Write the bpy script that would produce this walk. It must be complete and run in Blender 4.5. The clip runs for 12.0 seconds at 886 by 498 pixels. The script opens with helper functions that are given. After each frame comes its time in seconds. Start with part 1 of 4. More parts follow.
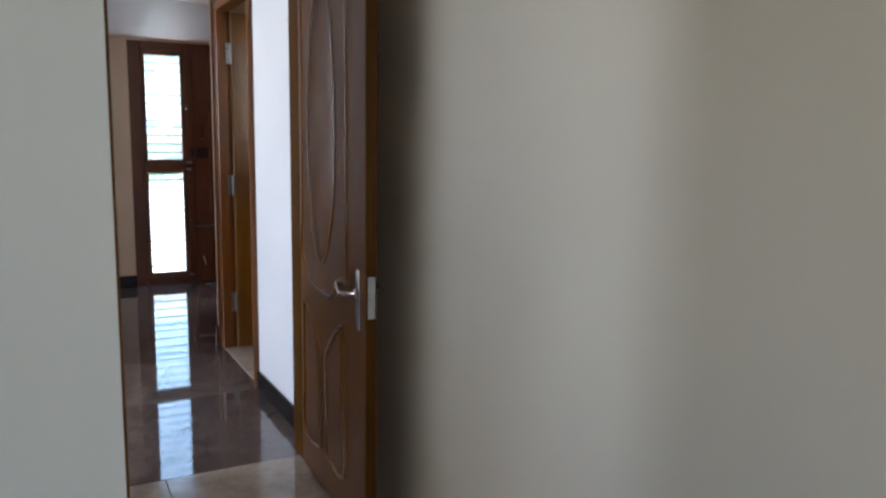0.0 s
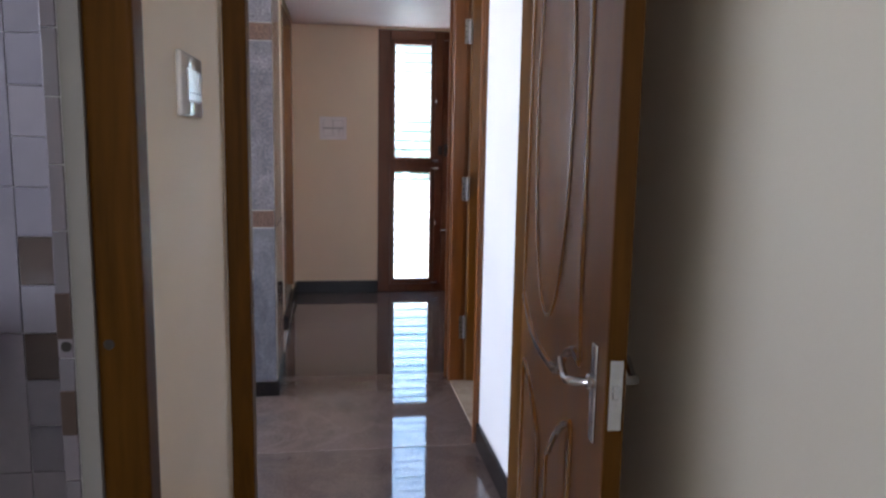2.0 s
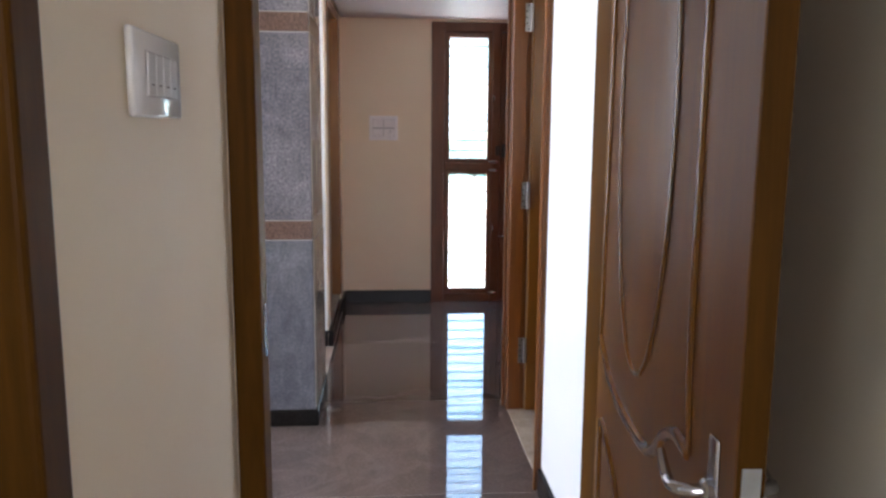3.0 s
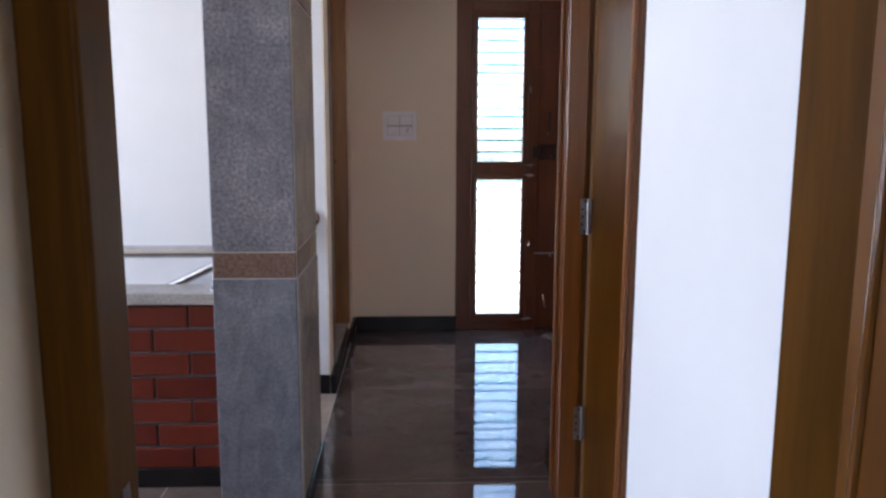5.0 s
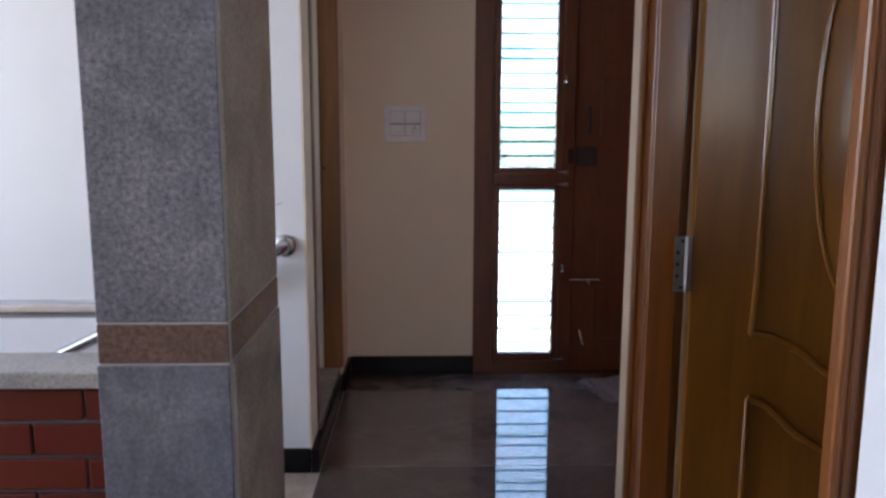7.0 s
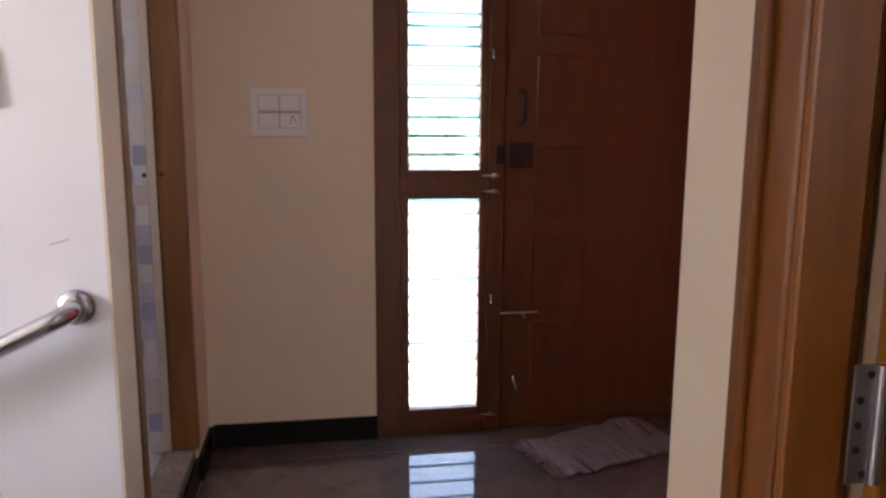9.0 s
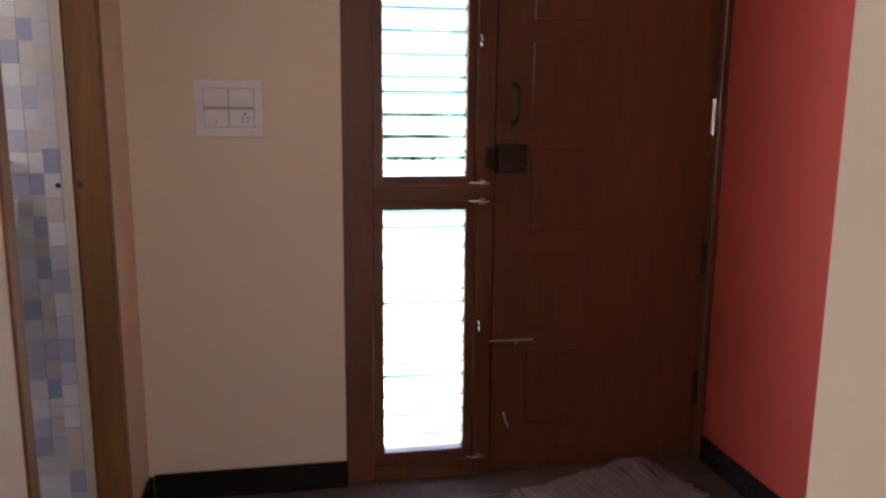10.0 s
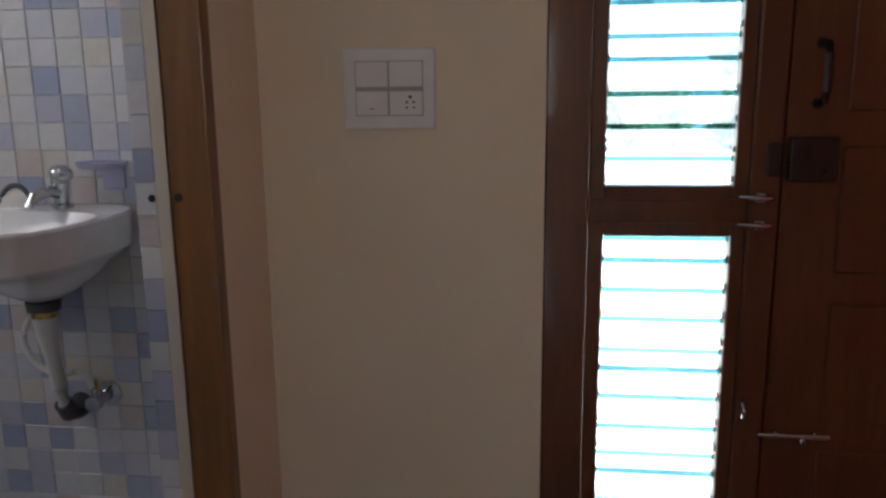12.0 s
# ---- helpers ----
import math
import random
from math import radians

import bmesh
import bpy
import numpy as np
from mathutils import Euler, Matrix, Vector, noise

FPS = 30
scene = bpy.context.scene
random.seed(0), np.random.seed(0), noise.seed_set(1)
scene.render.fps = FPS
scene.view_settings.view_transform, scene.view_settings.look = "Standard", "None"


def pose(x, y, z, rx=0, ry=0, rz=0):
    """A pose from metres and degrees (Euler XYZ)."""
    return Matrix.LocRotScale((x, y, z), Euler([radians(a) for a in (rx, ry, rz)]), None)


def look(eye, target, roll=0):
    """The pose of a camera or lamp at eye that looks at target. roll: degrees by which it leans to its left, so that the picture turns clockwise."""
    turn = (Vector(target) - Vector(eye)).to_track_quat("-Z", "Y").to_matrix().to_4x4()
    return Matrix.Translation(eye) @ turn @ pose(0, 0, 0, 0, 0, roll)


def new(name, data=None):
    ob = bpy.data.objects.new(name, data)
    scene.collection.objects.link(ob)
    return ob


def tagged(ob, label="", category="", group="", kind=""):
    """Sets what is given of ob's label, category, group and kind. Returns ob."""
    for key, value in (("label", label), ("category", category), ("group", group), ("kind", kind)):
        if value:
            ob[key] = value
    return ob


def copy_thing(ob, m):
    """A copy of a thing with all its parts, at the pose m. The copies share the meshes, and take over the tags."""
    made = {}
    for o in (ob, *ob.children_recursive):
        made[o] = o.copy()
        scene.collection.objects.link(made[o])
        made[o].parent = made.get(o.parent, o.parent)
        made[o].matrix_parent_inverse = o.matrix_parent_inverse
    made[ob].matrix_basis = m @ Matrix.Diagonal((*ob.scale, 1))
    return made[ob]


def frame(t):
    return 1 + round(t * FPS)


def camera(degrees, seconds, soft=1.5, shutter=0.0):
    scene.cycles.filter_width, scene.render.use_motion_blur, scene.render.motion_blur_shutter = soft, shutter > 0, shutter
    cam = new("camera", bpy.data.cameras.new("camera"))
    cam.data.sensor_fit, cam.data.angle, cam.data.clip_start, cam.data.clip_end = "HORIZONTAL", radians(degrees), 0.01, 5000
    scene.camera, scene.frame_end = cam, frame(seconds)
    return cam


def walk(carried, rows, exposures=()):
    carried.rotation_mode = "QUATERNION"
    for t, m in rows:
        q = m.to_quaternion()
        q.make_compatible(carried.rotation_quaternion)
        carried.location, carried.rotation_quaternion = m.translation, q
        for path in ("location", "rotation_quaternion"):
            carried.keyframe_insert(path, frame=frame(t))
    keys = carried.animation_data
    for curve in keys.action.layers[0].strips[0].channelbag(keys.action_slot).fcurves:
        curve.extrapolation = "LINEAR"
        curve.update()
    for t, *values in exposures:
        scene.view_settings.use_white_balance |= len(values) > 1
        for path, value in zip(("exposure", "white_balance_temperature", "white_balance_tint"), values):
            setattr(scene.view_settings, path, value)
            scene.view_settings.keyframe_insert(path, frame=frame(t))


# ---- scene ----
cam = camera(60.0, 12.0, soft=2.6)
PATH = [
    (0, (0.098, -0.108, 1.323), (1.04, 1.633, 1.038), 0.8),
    (0.5, (0.211, 0.063, 1.317), (0.993, 1.881, 1.027), 0.7),
    (1, (0.372, 0.29, 1.324), (0.976, 2.174, 1.029), -0.2),
    (1.5, (0.464, 0.497, 1.305), (0.892, 2.43, 1.022), 0.2),
    (2, (0.495, 0.754, 1.3), (0.789, 2.71, 1.004), 1.0),
    (2.5, (0.517, 0.943, 1.304), (0.766, 2.905, 1.004), 0.9),
    (3, (0.565, 1.175, 1.308), (0.707, 3.147, 1.006), 0.4),
    (3.2, (0.587, 1.272, 1.314), (0.688, 3.246, 1.011), 0.4),
    (5, (0.604, 2.08, 1.313), (0.686, 4.054, 1.004), 0.2),
    (5.5, (0.639, 2.303, 1.318), (0.697, 4.278, 1.012), 0.1),
    (6, (0.633, 2.545, 1.315), (0.666, 4.52, 1.003), 0.5),
    (6.5, (0.623, 2.773, 1.318), (0.645, 4.748, 1.005), 0.1),
    (8.5, (0.673, 3.716, 1.293), (0.935, 5.674, 0.976), 0.7),
    (9, (0.667, 3.979, 1.315), (0.987, 5.924, 0.977), 0.3),
    (9.5, (0.731, 4.194, 1.333), (1.075, 6.133, 0.982), -0.0),
    (10, (0.754, 4.418, 1.333), (1.113, 6.352, 0.976), 0.5),
    (10.5, (0.762, 4.637, 1.349), (1.13, 6.569, 0.984), 0.6),
    (11, (0.802, 4.841, 1.318), (1.046, 6.793, 0.956), 0.0),
    (11.5, (0.852, 5.073, 1.334), (0.875, 7.036, 0.95), -0.5),
    (12, (0.867, 5.221, 1.325), (0.632, 7.166, 0.923), -0.6),
]
EXPOSURES = [(0, 3.2, 6650, 19), (1.5, 3.38, 6550, 22), (2.5, 3.75, 6850, 23), (3.2, 3.86, 6950, 21), (5.0, 3.34, 6500, 23), (5.6, 3.03, 6280, 21), (6.5, 3.05, 6350, 21), (8.5, 3.48, 7500, 33), (9.5, 3.53, 7750, 33), (10.5, 3.61, 7600, 28), (11.2, 3.6, 7250, 24), (12, 3.04, 6900, 16)]
walk(cam, [(t, look(eye, target, roll)) for t, eye, target, roll in PATH], EXPOSURES)

# ---- world, sun, daylight in the window openings ----
world = bpy.data.worlds.new("sky")
scene.world = world
world.use_nodes = True
wn = world.node_tree.nodes
sky = wn.new("ShaderNodeTexSky")
sky.sky_type = "NISHITA"
sky.sun_disc = False
sky.sun_elevation = radians(54)
sky.sun_rotation = radians(97)
world.node_tree.links.new(sky.outputs[0], wn["Background"].inputs[0])
wn["Background"].inputs[1].default_value = 0.15
sun = new("sun", bpy.data.lights.new("sun", "SUN"))
sun.data.energy, sun.data.angle, sun.data.color = 5.0, radians(0.5), (1.0, 0.95, 0.88)
sun.matrix_world = look((0.72, -0.09, 1.0), (0, 0, 0))


def window_light(name, eye, target, w, h, watts, color):
    """An area lamp in place of sky light at a window opening out of view."""
    lamp = new(name, bpy.data.lights.new(name, "AREA"))
    lamp.data.shape, lamp.data.size, lamp.data.size_y = "RECTANGLE", w, h
    lamp.data.energy, lamp.data.color = watts, color
    lamp.matrix_world = look(eye, target)
    return lamp


DAY = (0.86, 0.93, 1.0)
window_light("hall_window_light", (-4.3, 3.97, 1.75), (0, 3.97, 1.55), 1.26, 1.5, 17.0, (0.68, 0.84, 1.0))
window_light("stair_window_light", (-4.3, 5.35, 2.0), (0, 5.4, 1.4), 0.6, 1.2, 0.15, (0.72, 0.86, 1.0))
# bedroom lamps are added fill for passage and end wall, their windows assumed
window_light("bedroom_fill_light", (0.83, -2.9, 1.6), (0.15, 3.0, 1.35), 0.6, 1.3, 3.0, DAY)
window_light("bedroom_side_fill_light", (-2.44, -0.6, 1.6), (1.16, -0.2, 1.35), 1.2, 1.3, 0.42, DAY)
window_light("bathroom_window_light", (-1.5, 1.86, 1.75), (0, 1.78, 1.5), 0.36, 0.66, 2.1, (0.70, 0.84, 1.0))
# added fill for the toilet tiles, at an assumed window
window_light("toilet_fill_light", (-1.25, 6.35, 1.85), (0, 6.5, 1.4), 0.5, 0.5, 0.4, DAY)


# ---- materials ----
def ramp(nt, fac, stops, interp="LINEAR"):
    r = nt.nodes.new("ShaderNodeValToRGB")
    r.color_ramp.interpolation = interp
    while len(r.color_ramp.elements) < len(stops):
        r.color_ramp.elements.new(0.5)
    for e, (p, c) in zip(r.color_ramp.elements, stops):
        e.position, e.color = p, (*c, 1)
    nt.links.new(fac, r.inputs[0])
    return r.outputs[0]


def noise_tex(nt, scale, detail=4, rough=0.55, stretch=(1, 1, 1), dist=0.0):
    co = nt.nodes.new("ShaderNodeTexCoord")
    mp = nt.nodes.new("ShaderNodeMapping")
    mp.inputs["Scale"].default_value = stretch
    nt.links.new(co.outputs["Object"], mp.inputs[0])
    n = nt.nodes.new("ShaderNodeTexNoise")
    n.inputs["Scale"].default_value, n.inputs["Detail"].default_value = scale, detail
    n.inputs["Roughness"].default_value, n.inputs["Distortion"].default_value = rough, dist
    nt.links.new(mp.outputs[0], n.inputs["Vector"])
    return n.outputs["Fac"]


def mix(nt, a, b, fac, mode="MIX"):
    m = nt.nodes.new("ShaderNodeMix")
    m.data_type, m.blend_type = "RGBA", mode
    for sock, v in ((m.inputs[0], fac), (m.inputs[6], a), (m.inputs[7], b)):
        if isinstance(v, (int, float)):
            sock.default_value = v
        elif isinstance(v, tuple):
            sock.default_value = (*v, 1)
        else:
            nt.links.new(v, sock)
    return m.outputs[2]


def material(name, rough=0.5, metal=0.0, coat=0.0, spec=0.5):
    m = bpy.data.materials.new(name)
    m.use_nodes = True
    b = m.node_tree.nodes["Principled BSDF"]
    b.inputs["Roughness"].default_value, b.inputs["Metallic"].default_value = rough, metal
    b.inputs["Coat Weight"].default_value, b.inputs["Coat Roughness"].default_value = coat, 0.08
    b.inputs["Specular IOR Level"].default_value = spec
    return m, m.node_tree, b


def bump(nt, b, height, strength=0.2, dist=0.002):
    n = nt.nodes.new("ShaderNodeBump")
    n.inputs["Strength"].default_value, n.inputs["Distance"].default_value = strength, dist
    nt.links.new(height, n.inputs["Height"])
    nt.links.new(n.outputs[0], b.inputs["Normal"])


def rough_from(nt, b, fac, lo, hi):
    r = nt.nodes.new("ShaderNodeMapRange")
    r.inputs[3].default_value, r.inputs[4].default_value = lo, hi
    nt.links.new(fac, r.inputs[0])
    nt.links.new(r.outputs[0], b.inputs["Roughness"])


def paint(name, color, rough=0.55):
    m, nt, b = material(name, rough)
    big = noise_tex(nt, 1.3, 3)
    fine = noise_tex(nt, 160, 3)
    dark = tuple(c * 0.93 for c in color)
    nt.links.new(ramp(nt, big, [(0.3, dark), (0.7, color)]), b.inputs["Base Color"])
    rough_from(nt, b, big, rough - 0.08, rough + 0.08)
    bump(nt, b, fine, 0.12, 0.0015)
    return m


def wood(name, dark, light, stretch, rough=0.3, coat=0.4, spec=0.5):
    m, nt, b = material(name, rough, coat=coat, spec=spec)
    grain = noise_tex(nt, 9, 6, 0.6, stretch, 0.8)
    fine = noise_tex(nt, 60, 4, 0.6, stretch)
    info = nt.nodes.new("ShaderNodeObjectInfo")
    c = ramp(nt, grain, [(0.27, dark), (0.52, tuple((a + e) / 2 for a, e in zip(dark, light))), (0.74, light)])
    c = mix(nt, c, ramp(nt, fine, [(0.35, (0.80, 0.78, 0.75)), (0.6, (1, 1, 1))]), 0.4, "MULTIPLY")
    c = mix(nt, c, ramp(nt, info.outputs["Random"], [(0, (0.88, 0.86, 0.84)), (1, (1, 1, 1))]), 1.0, "MULTIPLY")
    nt.links.new(c, b.inputs["Base Color"])
    rough_from(nt, b, grain, rough - 0.06, rough + 0.1)
    bump(nt, b, fine, 0.06, 0.0008)
    return m


def granite(name, stops, scale, rough, bumpy=0.0, vein=None, swirl=None, spec=0.5):
    """Speckled stone with cloudy tone; vein: colour of soft veins, for slabs that differ a little."""
    m, nt, b = material(name, rough, spec=spec)
    speck = noise_tex(nt, scale, 8, 0.75)
    cloud = noise_tex(nt, 5, 5, 0.6, (1, 1, 1), 0.6)
    c = ramp(nt, speck, stops)
    c = mix(nt, c, ramp(nt, cloud, [(0.3, (0.66, 0.66, 0.68)), (0.7, (1.12, 1.1, 1.08))]), 0.8, "MULTIPLY")
    if swirl:
        w = noise_tex(nt, 6, 6, 0.6, swirl, 1.6)
        c = mix(nt, c, ramp(nt, w, [(0.32, (0.62, 0.64, 0.68)), (0.5, (0.95, 0.95, 0.97)), (0.68, (1.3, 1.28, 1.25))]), 0.8, "MULTIPLY")
    if vein:
        v = noise_tex(nt, 1.1, 6, 0.55, (1, 1.4, 1), 1.2)
        c = mix(nt, c, vein, ramp(nt, v, [(0.47, (0, 0, 0)), (0.5, (0.3, 0.3, 0.3)), (0.53, (0, 0, 0))]))
    if vein:
        info = nt.nodes.new("ShaderNodeObjectInfo")
        c = mix(nt, c, ramp(nt, info.outputs["Random"], [(0, (0.78, 0.76, 0.75)), (1, (1.1, 1.08, 1.06))]), 1.0, "MULTIPLY")
    nt.links.new(c, b.inputs["Base Color"])
    rough_from(nt, b, cloud, max(0.02, rough - 0.03), rough + 0.03)
    if bumpy:
        bump(nt, b, speck, bumpy, 0.003)
    return m


def metal(name, color, rough):
    m, nt, b = material(name, rough, 1.0)
    s = noise_tex(nt, 30, 4)
    nt.links.new(ramp(nt, s, [(0.3, tuple(c * 0.82 for c in color)), (0.7, color)]), b.inputs["Base Color"])
    rough_from(nt, b, s, max(0.03, rough - 0.06), rough + 0.1)
    return m


def plain(name, color, rough=0.35, spec=0.5):
    m, nt, b = material(name, rough, spec=spec)
    s = noise_tex(nt, 14, 4)
    nt.links.new(ramp(nt, s, [(0.3, tuple(c * 0.9 for c in color)), (0.7, color)]), b.inputs["Base Color"])
    rough_from(nt, b, s, max(0.04, rough - 0.06), rough + 0.08)
    return m


def glazed_tile(name, colors, rough=0.12, spec=0.5):
    """Glazed ceramic, each piece of one colour of a set, with a faint mottle."""
    m, nt, b = material(name, rough, spec=spec)
    info = nt.nodes.new("ShaderNodeObjectInfo")
    n = len(colors)
    c = ramp(nt, info.outputs["Random"], [(i / n, k) for i, k in enumerate(colors)], "CONSTANT")
    s = noise_tex(nt, 18, 5)
    c = mix(nt, c, ramp(nt, s, [(0.3, (0.88, 0.88, 0.9)), (0.7, (1, 1, 1))]), 1.0, "MULTIPLY")
    nt.links.new(c, b.inputs["Base Color"])
    bump(nt, b, noise_tex(nt, 9, 2), 0.15, 0.002)
    return m


CREAM = paint("cream_wall_paint", (0.82, 0.69, 0.52))
WHITE = paint("white_wall_paint", (0.82, 0.82, 0.82))
OFFWHITE = paint("grey_white_wall_paint", (0.72, 0.71, 0.66))
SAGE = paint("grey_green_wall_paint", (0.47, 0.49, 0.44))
BEIGE = paint("beige_wall_paint", (0.70, 0.635, 0.515))
CEIL = paint("ceiling_paint", (0.78, 0.74, 0.76))
RED = paint("red_wall_paint", (0.43, 0.057, 0.042), 0.5)
# bathroom reveal strip, much darker than the toilet's
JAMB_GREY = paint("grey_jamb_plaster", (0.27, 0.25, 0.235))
PLASTER = paint("reveal_plaster", (0.64, 0.56, 0.46))
TEAK_DOOR = wood("moulded_door_veneer", (0.18, 0.063, 0.008), (0.30, 0.116, 0.014), (1.6, 1.6, 0.16), 0.3, 0.15)
DOOR_BEAD = wood("glossy_door_moulding", (0.18, 0.068, 0.010), (0.31, 0.128, 0.019), (1.6, 1.6, 0.16), 0.18, 0.8)
TEAK_RED = wood("red_brown_varnished_teak", (0.155, 0.046, 0.006), (0.28, 0.088, 0.013), (2.2, 2.2, 0.2), 0.32, 0.15)
# teak with the dim passage's shade put into its colour
TEAK_SHADED = wood("shaded_varnished_teak", (0.060, 0.023, 0.003), (0.125, 0.050, 0.007), (2.2, 2.2, 0.2), 0.4, 0.0, 0.06)
TEAK_BROWN = wood("golden_brown_teak", (0.14, 0.050, 0.007), (0.25, 0.096, 0.014), (2.2, 2.2, 0.2), 0.34, 0.1)
RAW_LIT_EDGE = wood("raw_door_edge_light_paled", (0.20, 0.12, 0.07), (0.27, 0.17, 0.105), (2.2, 2.2, 0.2), 0.6, 0.0)
DARKWOOD = wood("dark_door_wood", (0.118, 0.037, 0.012), (0.18, 0.060, 0.020), (3.2, 3.2, 0.35), 0.42, 0.15)
FLOOR = granite("polished_brown_granite", [(0.3, (0.086, 0.063, 0.057)), (0.5, (0.131, 0.100, 0.090)), (0.7, (0.185, 0.148, 0.135))], 90, 0.02, 0, (0.19, 0.155, 0.135), spec=0.95)
SKIRT = granite("black_granite", [(0.35, (0.010, 0.008, 0.008)), (0.6, (0.020, 0.017, 0.017)), (0.75, (0.045, 0.04, 0.04))], 120, 0.24, spec=0.12)
GREYROUGH = granite("flamed_grey_granite", [(0.34, (0.045, 0.045, 0.06)), (0.44, (0.13, 0.13, 0.16)), (0.55, (0.205, 0.20, 0.232)), (0.68, (0.33, 0.315, 0.335))], 88, 0.48, 0.5, None, (1, 1, 0.8))
GREYBLUE = granite("smooth_blue_grey_granite", [(0.3, (0.09, 0.098, 0.12)), (0.5, (0.155, 0.165, 0.20)), (0.72, (0.24, 0.25, 0.285))], 95, 0.4, 0.12, None, (1.6, 1.6, 0.55))
# pillar side stone, base paled in place of the walls' reflection
GREYPOL_LIT = granite("polished_grey_granite_lit", [(0.33, (0.30, 0.275, 0.24)), (0.5, (0.44, 0.40, 0.345)), (0.7, (0.56, 0.51, 0.44))], 75, 0.05, spec=0.08)
BROWNBAND = granite("brown_granite", [(0.33, (0.05, 0.024, 0.02)), (0.5, (0.15, 0.082, 0.06)), (0.72, (0.25, 0.16, 0.12))], 80, 0.4, 0.4)
BANDPOL_LIT = granite("polished_brown_band_granite_lit", [(0.33, (0.16, 0.11, 0.085)), (0.5, (0.27, 0.19, 0.145)), (0.72, (0.36, 0.27, 0.21))], 80, 0.08, spec=0.1)
COPING = granite("grey_coping_granite", [(0.33, (0.16, 0.16, 0.16)), (0.5, (0.34, 0.33, 0.32)), (0.72, (0.48, 0.47, 0.45))], 110, 0.35)
SILL = granite("grey_brown_sill_stone", [(0.3, (0.14, 0.12, 0.10)), (0.5, (0.27, 0.23, 0.19)), (0.75, (0.36, 0.32, 0.28))], 60, 0.25)
CREAMTILE = granite("cream_floor_tile", [(0.3, (0.42, 0.34, 0.26)), (0.5, (0.52, 0.43, 0.34)), (0.75, (0.60, 0.52, 0.43))], 22, 0.12)
BRICK = glazed_tile("red_cladding_brick", [(0.108, 0.014, 0.007), (0.09, 0.0115, 0.006), (0.12, 0.0165, 0.008), (0.10, 0.013, 0.006)], 0.4, 0.25)
PALEJOINT = plain("pale_cement_joint", (0.46, 0.45, 0.44), 0.8)
JOINT = plain("grey_mortar", (0.13, 0.13, 0.15), 0.8)
STEEL = metal("brushed_steel", (0.60, 0.62, 0.65), 0.17)
CHROME = metal("chrome", (0.58, 0.59, 0.62), 0.1)
DARKSTEEL = metal("dull_dark_steel", (0.075, 0.062, 0.062), 0.4)
DULLSTEEL = metal("dull_hinge_steel", (0.36, 0.34, 0.34), 0.36)
BRASS = metal("brass", (0.70, 0.48, 0.16), 0.25)
PLASTIC = plain("white_switch_plastic", (0.88, 0.84, 0.84), 0.4, 0.35)
GLOSSPLASTIC = plain("film_covered_switch_plastic", (0.80, 0.79, 0.78), 0.07, 1.0)
PLASTIC_GREY = plain("grey_switch_module", (0.40, 0.37, 0.38), 0.3)
DARKHOLE = plain("dark_hole", (0.02, 0.015, 0.012), 0.6)
CERAMIC = plain("white_ceramic", (0.84, 0.84, 0.84), 0.08)
PVC = plain("white_pvc", (0.76, 0.74, 0.70), 0.35)
RUBBER = plain("grey_rubber", (0.10, 0.10, 0.12), 0.6)
SOAP = plain("lilac_plastic", (0.50, 0.48, 0.68), 0.3)
MOSAIC = glazed_tile("mosaic_tile", [(0.64, 0.63, 0.62), (0.70, 0.69, 0.68), (0.66, 0.62, 0.56), (0.42, 0.45, 0.57), (0.66, 0.65, 0.67), (0.58, 0.59, 0.64), (0.37, 0.40, 0.54), (0.64, 0.55, 0.53), (0.66, 0.64, 0.65), (0.50, 0.50, 0.60)])
BATHTILE = glazed_tile("bathroom_tile", [(0.25, 0.215, 0.245), (0.215, 0.19, 0.215), (0.265, 0.23, 0.255), (0.24, 0.21, 0.235), (0.23, 0.205, 0.232), (0.26, 0.225, 0.25), (0.22, 0.195, 0.225), (0.245, 0.22, 0.245)], 0.2)
BROWNTILE = glazed_tile("brown_inset_tile", [(0.095, 0.058, 0.046), (0.12, 0.078, 0.062), (0.085, 0.055, 0.045)], 0.2)
GROUT = plain("tile_grout", (0.62, 0.61, 0.60), 0.7)
FLOORJOINT = plain("pale_floor_joint", (0.42, 0.38, 0.34), 0.7)


def pane_material(name, tint, glare=0.0):
    """Pane that lets light straight through, with a little gloss and a white veil added for outdoor glare."""
    m = bpy.data.materials.new(name)
    m.use_nodes = True
    nt = m.node_tree
    nt.nodes.clear()
    out = nt.nodes.new("ShaderNodeOutputMaterial")
    tr, gl, mx = (nt.nodes.new("ShaderNode" + k) for k in ("BsdfTransparent", "BsdfGlossy", "MixShader"))
    tr.inputs[0].default_value = (*tint, 1)
    gl.inputs["Roughness"].default_value = 0.03
    mx.inputs[0].default_value = 0.05
    nt.links.new(tr.outputs[0], mx.inputs[1])
    nt.links.new(gl.outputs[0], mx.inputs[2])
    # translucent veil that washes out the view as glare would
    veil, md = nt.nodes.new("ShaderNodeBsdfTranslucent"), nt.nodes.new("ShaderNodeMixShader")
    veil.inputs[0].default_value = (0.9, 0.95, 0.97, 1)
    glare_fac = ramp(nt, noise_tex(nt, 12, 4), [(0.3, (glare * 0.7,) * 3), (0.7, (glare * 1.2,) * 3)])
    nt.links.new(glare_fac, md.inputs[0])
    nt.links.new(mx.outputs[0], md.inputs[1])
    nt.links.new(veil.outputs[0], md.inputs[2])
    nt.links.new(md.outputs[0], out.inputs[0])
    return m


PANE = pane_material("louvre_glass", (0.84, 0.97, 0.98), 0.17)
PANE_EDGE = pane_material("ground_glass_edge", (0.23, 0.45, 0.50))


